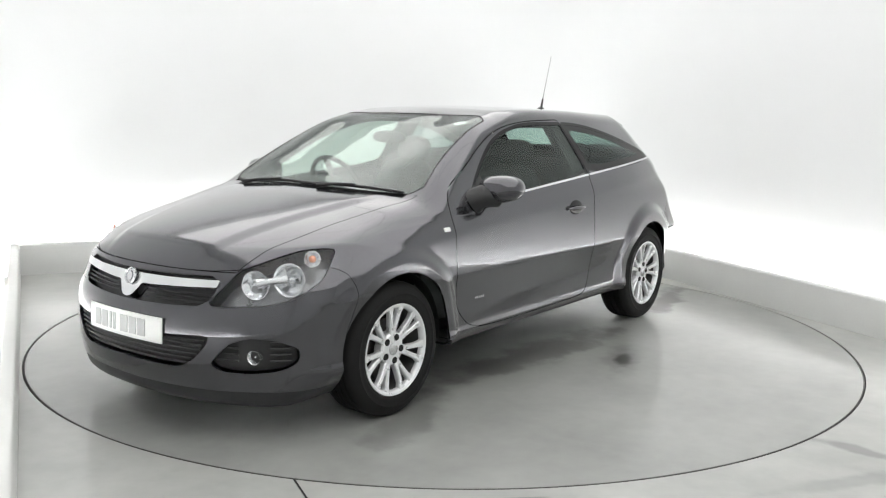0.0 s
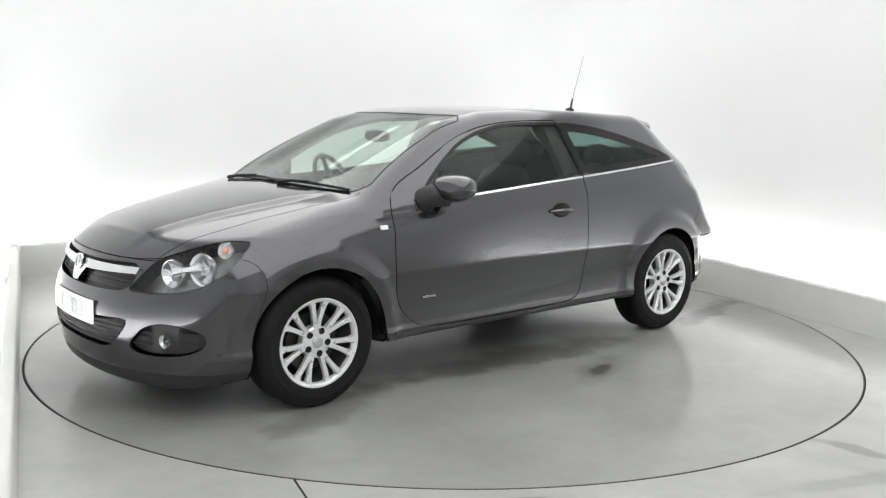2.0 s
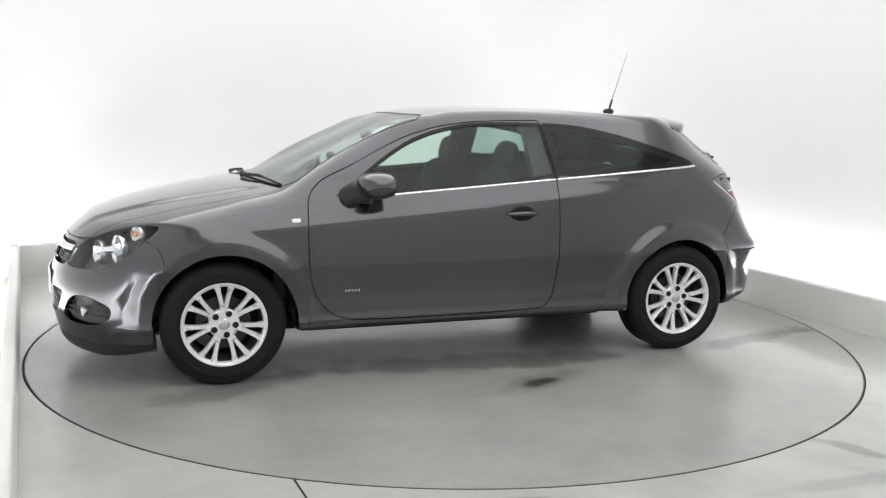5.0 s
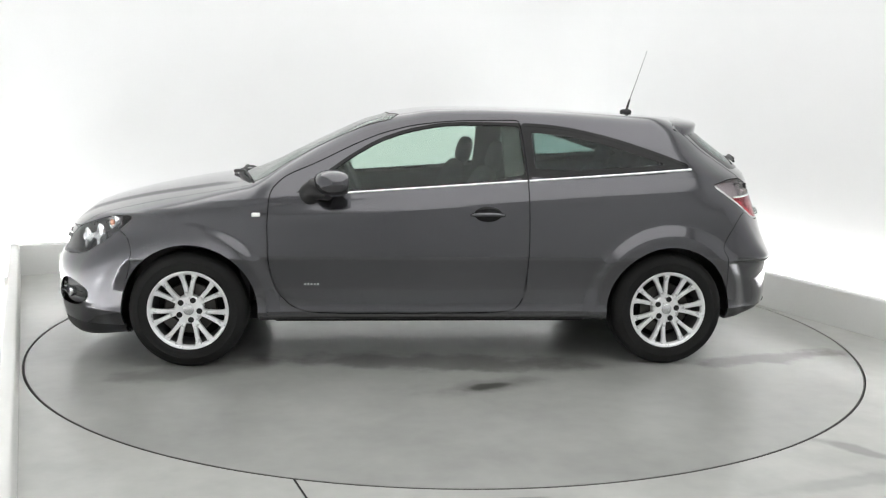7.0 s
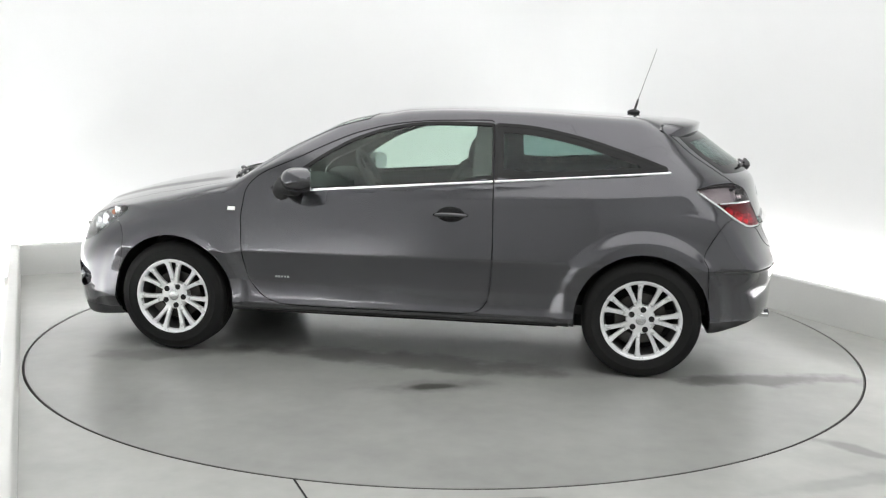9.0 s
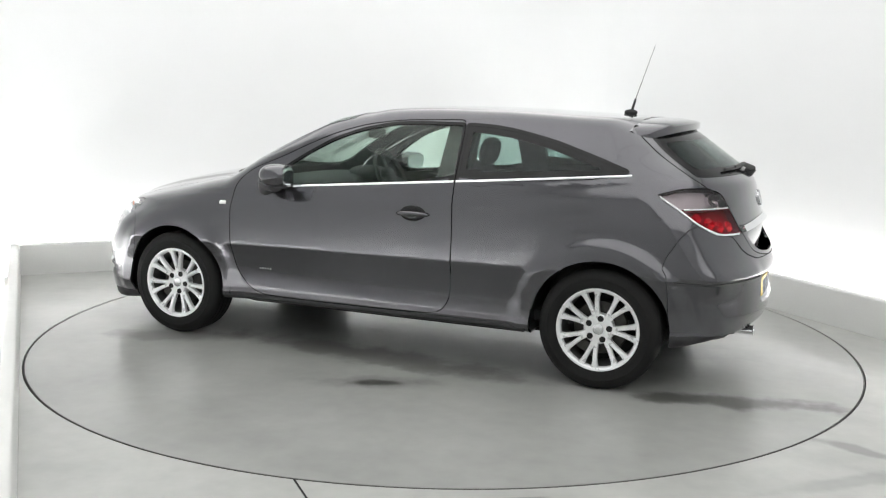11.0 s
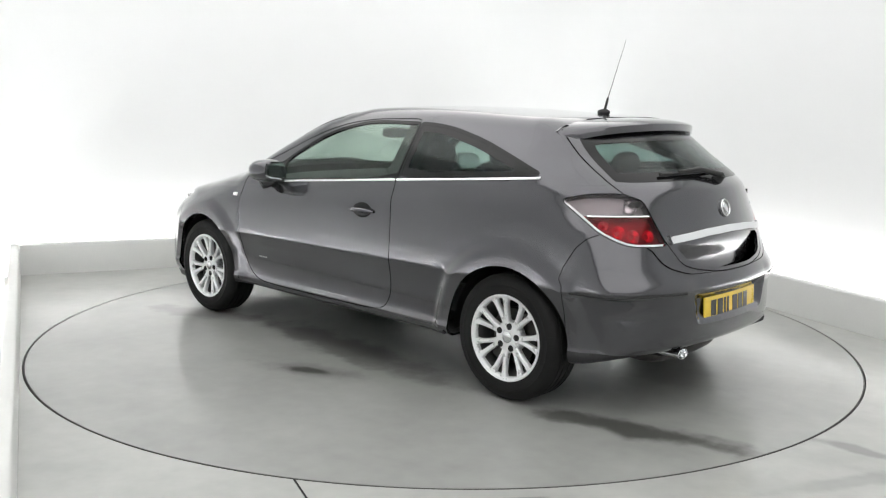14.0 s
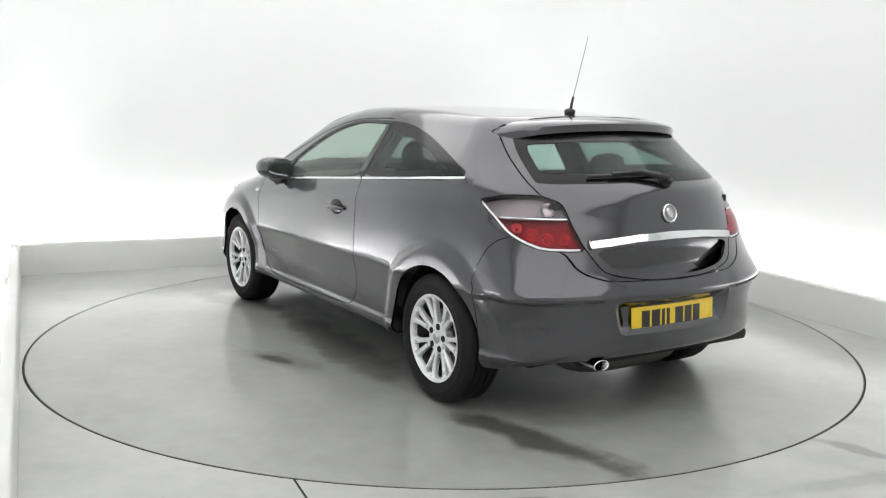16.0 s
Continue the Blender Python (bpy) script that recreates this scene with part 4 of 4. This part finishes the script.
    for k, (w, hgt) in enumerate(((0.016, 0.010), (0.012, 0.014), (0.014, 0.010), (0.012, 0.010), (0.014, 0.012))):
        p, n = side_at(0.690 - 0.017 * k, 0.458, s)
        bm = bmesh.new()
        box(bm, facing(p, n), w * 0.8, hgt, 0.004)
        part("badge_bar", bm, SILVER, d, "small silver script bar")
    # door mirror
    bm = bmesh.new()
    c = pose(0.540, s * 0.880, 1.002, 0, 0, s * 14)
    blob(bm, c, 0.100, 0.118, 0.070, 2.5, 28)
    for v in bm.verts:
        l = c.inverted() @ v.co
        if l.x < -0.060:
            l.x = -0.060
        l.z += 0.10 * (l.y * s) * (1 if l.z < 0 else 0.2)
        v.co = c @ l
    mir = part("door_mirror", bm, PAINT, car, "body-coloured door mirror")
    bm = bmesh.new()
    blob(bm, c @ pose(-0.061, 0, 0), 0.003, 0.090, 0.052, 4.0, 20)
    part("mirror_glass", bm, MIRROR, mir, "mirror glass")
    bm = bmesh.new()
    q, n = side_at(0.655, 0.945, s)
    tube(bm, [q - n * 0.02, q + n * 0.035 + Vector((-0.02, 0, 0.005)), Vector((0.56, s * 0.87, 0.962))], [0.070, 0.058, 0.052], 16)
    part("mirror_arm", bm, BLACK, mir, "black mirror foot")
    bm = bmesh.new()
    tri = [side_at(x, z, s) for x, z in ((0.735, 0.945), (0.545, 0.955), (0.53, 1.062))]
    lo, hi = [bm.verts.new(p - n * 0.004) for p, n in tri], [bm.verts.new(p + n * 0.004) for p, n in tri]
    bm.faces.new(lo), bm.faces.new(hi)
    for k in range(3):
        bm.faces.new((lo[k], lo[(k + 1) % 3], hi[(k + 1) % 3], hi[k]))
    part("mirror_sail", bm, BLACK, mir, "black triangular mirror base")
    # line round the rear bumper, and the sill's lower lip
    bm = bmesh.new()
    path = []
    for a in np.linspace(0, 1, 22):
        q, n = meet((-1.2 - 2.2 * cos(a * 0.95 + 0.38), 2.2 * sin(a * 0.95 + 0.38), 0.588), (cos(a * 0.95 + 0.38), -sin(a * 0.95 + 0.38), 0))
        if q.x < -1.665 and q.y > 0.40:
            path.append(Vector((q.x, s * q.y, q.z)) - Vector((n.x, s * n.y, n.z)) * 0.001)
    tube(bm, path, 0.0055, 8)
    part("bumper_groove", bm, BLACK, car, "dark groove along the bumper")
    bm = bmesh.new()
    tube(bm, [side_at(x, 0.292, s)[0] - Vector((0, s * 0.012, 0.012)) for x in np.linspace(0.93, -0.93, 16)], 0.016, 10)
    part("sill_lip", bm, BLACK, car, "dark sill lip")

# slats of the grille and of the intake
for z, w in ((0.588, 0.43), (0.604, 0.44), (0.620, 0.445), (0.684, 0.45)):
    for s in (1, -1):
        bm = bmesh.new()
        tube(bm, [(lambda q: Vector((q[0].x - 0.014, q[0].y, q[0].z)))(nose_at(s * y, z)) for y in np.linspace(0.09, w, 9)], 0.0045, 8)
        part("grille_slat", bm, BLACK, car)
for z, w in ((0.335, 0.36), (0.355, 0.385), (0.375, 0.405), (0.395, 0.42), (0.415, 0.43), (0.435, 0.44)):
    bm = bmesh.new()
    tube(bm, [(lambda q: Vector((q[0].x - 0.016, q[0].y, q[0].z)))(nose_at(y, z)) for y in np.linspace(-w, w, 17)], 0.005, 8)
    part("intake_slat", bm, BLACK, car)


def number_plate(name, m, board, bow, label):
    """A thin plate bent to the bumper's curve; bow: how fast it falls back to the sides."""
    bm = bmesh.new()
    k = 16
    rows = []
    for i in range(k + 1):
        x = -0.26 + 0.52 * i / k
        rows.append([bm.verts.new(m @ Vector((x, y, z - bow * x * x))) for y, z in ((-0.0555, -0.002), (-0.0555, 0.003), (-0.053, 0.004), (0.053, 0.004), (0.0555, 0.003), (0.0555, -0.002))])
    for p, q in zip(rows, rows[1:]):
        for i in range(6):
            bm.faces.new((p[i], p[(i + 1) % 6], q[(i + 1) % 6], q[i]))
    bm.faces.new(rows[0]), bm.faces.new(list(reversed(rows[-1])))
    plate = part(name, bm, board, car, label)
    x = -0.205
    for w, gap in ((0.045, 0.013), (0.048, 0.012), (0.018, 0.012), (0.018, 0.036), (0.05, 0.012), (0.045, 0.012), (0.045, 0)):
        c = x + w / 2
        bm = bmesh.new()
        box(bm, m @ pose(c, 0, 0.0045 - bow * c * c, 0, math.degrees(2 * bow * c), 0), w, 0.074, 0.003)
        part("character_bar", bm, INK if board is YELLOWPLATE else GLARE_INK, plate, "plain black bar in place of a character" if board is YELLOWPLATE else "plain grey bar in place of a character")
        x += w + gap


p, n = nose_at(0, 0.462)
number_plate("front_number_plate", facing(p + Vector((0.004, 0, 0)), (1, 0, 0.03)), WHITEPLATE, 0.28, "white front number plate, its characters greyed by painted-in glare")
p, n = tail_at(0, 0.49)
number_plate("rear_number_plate", facing(Vector((p.x + 0.028, 0, 0.490)), (-1, 0, 0.06)), YELLOWPLATE, 0.20, "yellow rear number plate with black characters")


def emblem(m, r, name, ground):
    bm = bmesh.new()
    lathe(bm, m, [(r * 0.80, 0.0), (r * 0.80, 0.008), (r * 0.9, 0.012), (r, 0.008), (r, 0.0)], 32)
    e = part(name, bm, SILVER, car, "round silver emblem")
    bm = bmesh.new()
    lathe(bm, m, [(0, 0.003), (r * 0.82, 0.003), (r * 0.82, 0.0), (0, 0)], 24)
    part("field", bm, ground, e)
    bm = bmesh.new()
    blob(bm, m @ pose(0, 0, 0.006, 0, 0, 25), r * 0.38, r * 0.66, 0.007, 2.2, 16)
    part("relief", bm, SILVER, e)


p, n = nose_at(0, 0.655)
emblem(facing(p + n * 0.019, n), 0.036, "front_emblem", SILVER)
p, n = tail_at(0, 0.948)
emblem(facing(p + n * 0.001, n), 0.044, "rear_emblem", BEZEL)


# roof spoiler
def spoiler():
    bm = bmesh.new()
    rows = []
    for y in np.linspace(-0.575, 0.575, 33):
        e = abs(y) / 0.575
        xt = -1.635 + 0.42 * y * y + 0.09 * e ** 8
        zt = 1.352 - 0.10 * y * y - 0.035 * e ** 8
        lead, _ = crown_at(min(xt + 0.26, -1.38), y * 0.985)
        zl = min(lead.z + 0.003, zt + 0.02)
        mid = Vector((xt + 0.10, y, (zl + zt) / 2 + 0.006))
        rows.append([bm.verts.new(v) for v in (Vector((lead.x, y, zl)), mid, Vector((xt + 0.012, y, zt + 0.002)), Vector((xt, y, zt - 0.008)), Vector((xt + 0.003, y, zt - 0.042)), Vector((xt + 0.05, y, zt - 0.060)), Vector((xt + 0.16, y, zt - 0.068)), Vector((lead.x + 0.02, y, zl - 0.07)))])
    for p, q in zip(rows, rows[1:]):
        for k in range(8):
            bm.faces.new((p[k], p[(k + 1) % 8], q[(k + 1) % 8], q[k]))
    bm.faces.new(rows[0]), bm.faces.new(list(reversed(rows[-1])))
    part("roof_spoiler", bm, PAINT, car, "body-coloured roof spoiler", angle=50)


spoiler()

# aerial
bm = bmesh.new()
p, n = crown_at(-1.255, 0)
blob(bm, Matrix.Translation(p) @ pose(0, 0, 0.010), 0.038, 0.018, 0.018, 2.3, 20)
a = part("aerial_foot", bm, BLACK, car, "black aerial foot")
bm = bmesh.new()
tube(bm, [p + Vector((-0.005, 0, 0.02)), p + Vector((-0.022, 0, 0.085)), p + Vector((-0.024, 0, 0.09)), p + Vector((-0.118, 0, 0.385))], [0.008, 0.006, 0.0018, 0.0009], 10)
part("aerial_mast", bm, BLACK, a, "thin raked aerial mast")


# wipers
def front_wiper(pivot, tip, arm_at):
    bm = bmesh.new()
    path = []
    for u in np.linspace(0, 1, 14):
        q, n = crown_at(pivot[0] + (tip[0] - pivot[0]) * u, pivot[1] + (tip[1] - pivot[1]) * u)
        path.append(q + n * (0.009 + 0.003 * sin(pi * u)))
    tube(bm, path, 0.007, 8)
    w = part("wiper_blade", bm, BLACK, car, "black windscreen wiper blade")
    bm = bmesh.new()
    q, n = crown_at(*arm_at)
    mid = path[7] + Vector((0, 0, 0.009))
    tube(bm, [q + n * 0.012, q * 0.6 + mid * 0.4 + Vector((0, 0, 0.012)), mid], [0.012, 0.008, 0.005], 8)
    part("wiper_arm", bm, BLACK, w)


front_wiper((1.085, -0.46), (1.105, 0.14), (1.14, -0.38))
front_wiper((1.115, 0.03), (0.985, 0.60), (1.135, 0.16))
bm = bmesh.new()
path = []
for y in np.linspace(-0.02, 0.36, 12):
    q, n = tail_at(y, 1.115 - 0.03 * y)
    path.append(q + n * 0.014)
tube(bm, path, 0.008, 8)
w = part("rear_wiper_blade", bm, BLACK, car, "black rear wiper")
bm = bmesh.new()
q, n = tail_at(-0.03, 1.082)
tube(bm, [q - n * 0.01, q + n * 0.035], [0.03, 0.022], 14)
tube(bm, [q + n * 0.03, path[4] + n * 0.018, path[8] + n * 0.012], [0.016, 0.011, 0.007], 10)
part("rear_wiper_arm", bm, BLACK, w)

# tailpipe and silencer
bm = bmesh.new()
m = pose(-2.02, 0.415, 0.300, 0, -90, 0) @ Matrix.Diagonal((0.75, 1.35, 1, 1))
lathe(bm, m, [(0.026, -0.12), (0.029, -0.12), (0.030, 0.0), (0.033, 0.004), (0.030, 0.006), (0.027, 0.0), (0.026, -0.12)], 28)
e = part("tailpipe", bm, CHROME, car, "oval chrome tailpipe")
bm = bmesh.new()
lathe(bm, m, [(0.0, -0.1), (0.027, -0.1), (0.027, -0.13), (0, -0.13)], 20)
part("tailpipe_bore", bm, DARK, e)
bm = bmesh.new()
blob(bm, pose(-1.78, 0.1, 0.275), 0.13, 0.36, 0.075, 3.0, 24)
part("silencer", bm, STEEL, car, "grey steel silencer box")

# undertray
bm = bmesh.new()
box(bm, pose(-0.1, 0, 0.232), 3.0, 0.98, 0.10, 0.02)
box(bm, pose(0, 0, 0.245), 1.75, 1.38, 0.06, 0.02)
box(bm, pose(1.78, 0, 0.262), 0.36, 1.00, 0.05, 0.02)
box(bm, pose(-1.76, -0.1, 0.30), 0.36, 1.10, 0.06, 0.02)
part("undertray", bm, DARK, car, "dark underside of the car")

# paper disc inside the windscreen
p, n = crown_at(0.335, 0.455)
bm = bmesh.new()
lathe(bm, facing(p - n * 0.012, n), [(0, 0.001), (0.036, 0.001), (0.036, -0.001), (0, -0.001)], 24)
part("licence_disc", bm, PAPER, car, "small round paper disc behind the windscreen")


# ---- cabin ----
def seat(y, dx):
    st = tagged(new("front_seat"), "charcoal cloth front seat")
    st.parent = car
    st.location.x = dx
    bm = bmesh.new()
    blob(bm, pose(0.13, y, 0.54, 0, -8, 0), 0.27, 0.24, 0.09, 3.5, 24)
    part("cushion", bm, SEAT, st)
    bm = bmesh.new()
    blob(bm, pose(-0.19, y, 0.80, 0, -20, 0), 0.075, 0.235, 0.28, 3.2, 28)
    part("backrest", bm, SEAT, st)
    bm = bmesh.new()
    blob(bm, pose(-0.325, y, 1.125, 0, -14, 0), 0.050, 0.125, 0.090, 2.6, 24)
    part("headrest", bm, SEAT, st)
    for k in (-0.05, 0.05):
        bm = bmesh.new()
        tube(bm, [(-0.285, y + k, 1.03), (-0.315, y + k, 1.10)], 0.006, 8)
        part("headrest_post", bm, CHROME, st)


seat(0.36, -0.06)
seat(-0.36, 0.045)
bench = tagged(new("rear_seat"), "charcoal cloth rear bench")
bench.parent = car
bm = bmesh.new()
blob(bm, pose(-0.80, 0, 0.53), 0.25, 0.56, 0.10, 4.0, 28)
part("cushion", bm, SEAT, bench)
bm = bmesh.new()
blob(bm, pose(-1.10, 0, 0.80, 0, -18, 0), 0.08, 0.57, 0.27, 4.0, 28)
part("backrest", bm, SEAT, bench)
for y in (-0.32, 0.32):
    bm = bmesh.new()
    blob(bm, pose(-1.20, y, 1.10, 0, -12, 0), 0.04, 0.12, 0.075, 2.8, 20)
    part("headrest", bm, SEAT, bench)
bm = bmesh.new()
blob(bm, pose(0.80, 0, 0.84), 0.24, 0.70, 0.115, 3.4, 36)
part("dashboard", bm, LINING, car, "dark moulded dashboard")
bm = bmesh.new()
blob(bm, pose(0.62, -0.37, 0.945), 0.10, 0.17, 0.05, 2.6, 20)
part("instrument_hood", bm, LINING, car)
m = pose(0.44, -0.37, 0.933, 0, -64, 0)
bm = bmesh.new()
rings = []
for i in range(40):
    a = 2 * pi * i / 40
    rings.append([bm.verts.new(m @ Vector(((0.185 + 0.014 * cos(b)) * cos(a), (0.185 + 0.014 * cos(b)) * sin(a), 0.014 * sin(b)))) for b in np.linspace(0, 2 * pi, 9)[:-1]])
for i in range(40):
    p, q = rings[i], rings[(i + 1) % 40]
    for k in range(8):
        bm.faces.new((p[k], q[k], q[(k + 1) % 8], p[(k + 1) % 8]))
sw = part("steering_wheel", bm, BLACK, car, "black three-spoke steering wheel")
bm = bmesh.new()
blob(bm, m @ pose(0, 0, -0.02), 0.07, 0.085, 0.03, 2.6, 18)
for a in (0, 110, 250):
    box(bm, m @ pose(0, 0, -0.01, 0, 0, a) @ pose(0.115, 0, 0), 0.14, 0.035, 0.014)
part("steering_hub", bm, BLACK, sw)
bm = bmesh.new()
p, n = crown_at(0.42, 0)
blob(bm, Matrix.Translation(p) @ pose(-0.05, -0.02, -0.075), 0.018, 0.12, 0.034, 3.0, 20)
part("rear_view_mirror", bm, BLACK, car, "black rear view mirror")
bm = bmesh.new()
box(bm, pose(-0.30, 0, 0.33), 2.5, 1.45, 0.05)
part("cabin_floor", bm, LINING, car)
bm = bmesh.new()
box(bm, pose(1.02, 0, 0.62), 0.05, 1.45, 0.60)
part("bulkhead", bm, LINING, car)
bm = bmesh.new()
box(bm, pose(-1.52, 0, 0.985), 0.62, 1.1, 0.03)
part("parcel_shelf", bm, LINING, car, "dark parcel shelf")
for s in (1, -1):
    bm = bmesh.new()
    rows = []
    for z in np.linspace(0.98, 1.33, 8):
        cells = []
        for x in (-0.385, -0.47, -0.56):
            q, n = side_at(x, z, s)
            cells.append(q - n * 0.022)
        rows.append([bm.verts.new(c) for c in cells] + [bm.verts.new(c - Vector((0, s * 0.05, 0))) for c in reversed(cells)])
    for p, q in zip(rows, rows[1:]):
        for k in range(6):
            bm.faces.new((p[k], p[(k + 1) % 6], q[(k + 1) % 6], q[k]))
    part("door_pillar", bm, BLACK, car, "black pillar between the side windows")


# ---- motion ----
def heading(t):
    return float(np.interp(t, [a for a, _ in TURN], [b for _, b in TURN]))


def motions():
    times = [0, 0.25, 0.5, 0.75] + [1 + 0.5 * i for i in range(31)]
    walk(table, [(t, pose(0, 0, 0, 0, 0, heading(t))) for t in times])
    walk(car, [(t, pose(0, 0, 0, 0, 0, heading(t)) @ pose(*CAR_AT, 0.0)) for t in times])


motions()
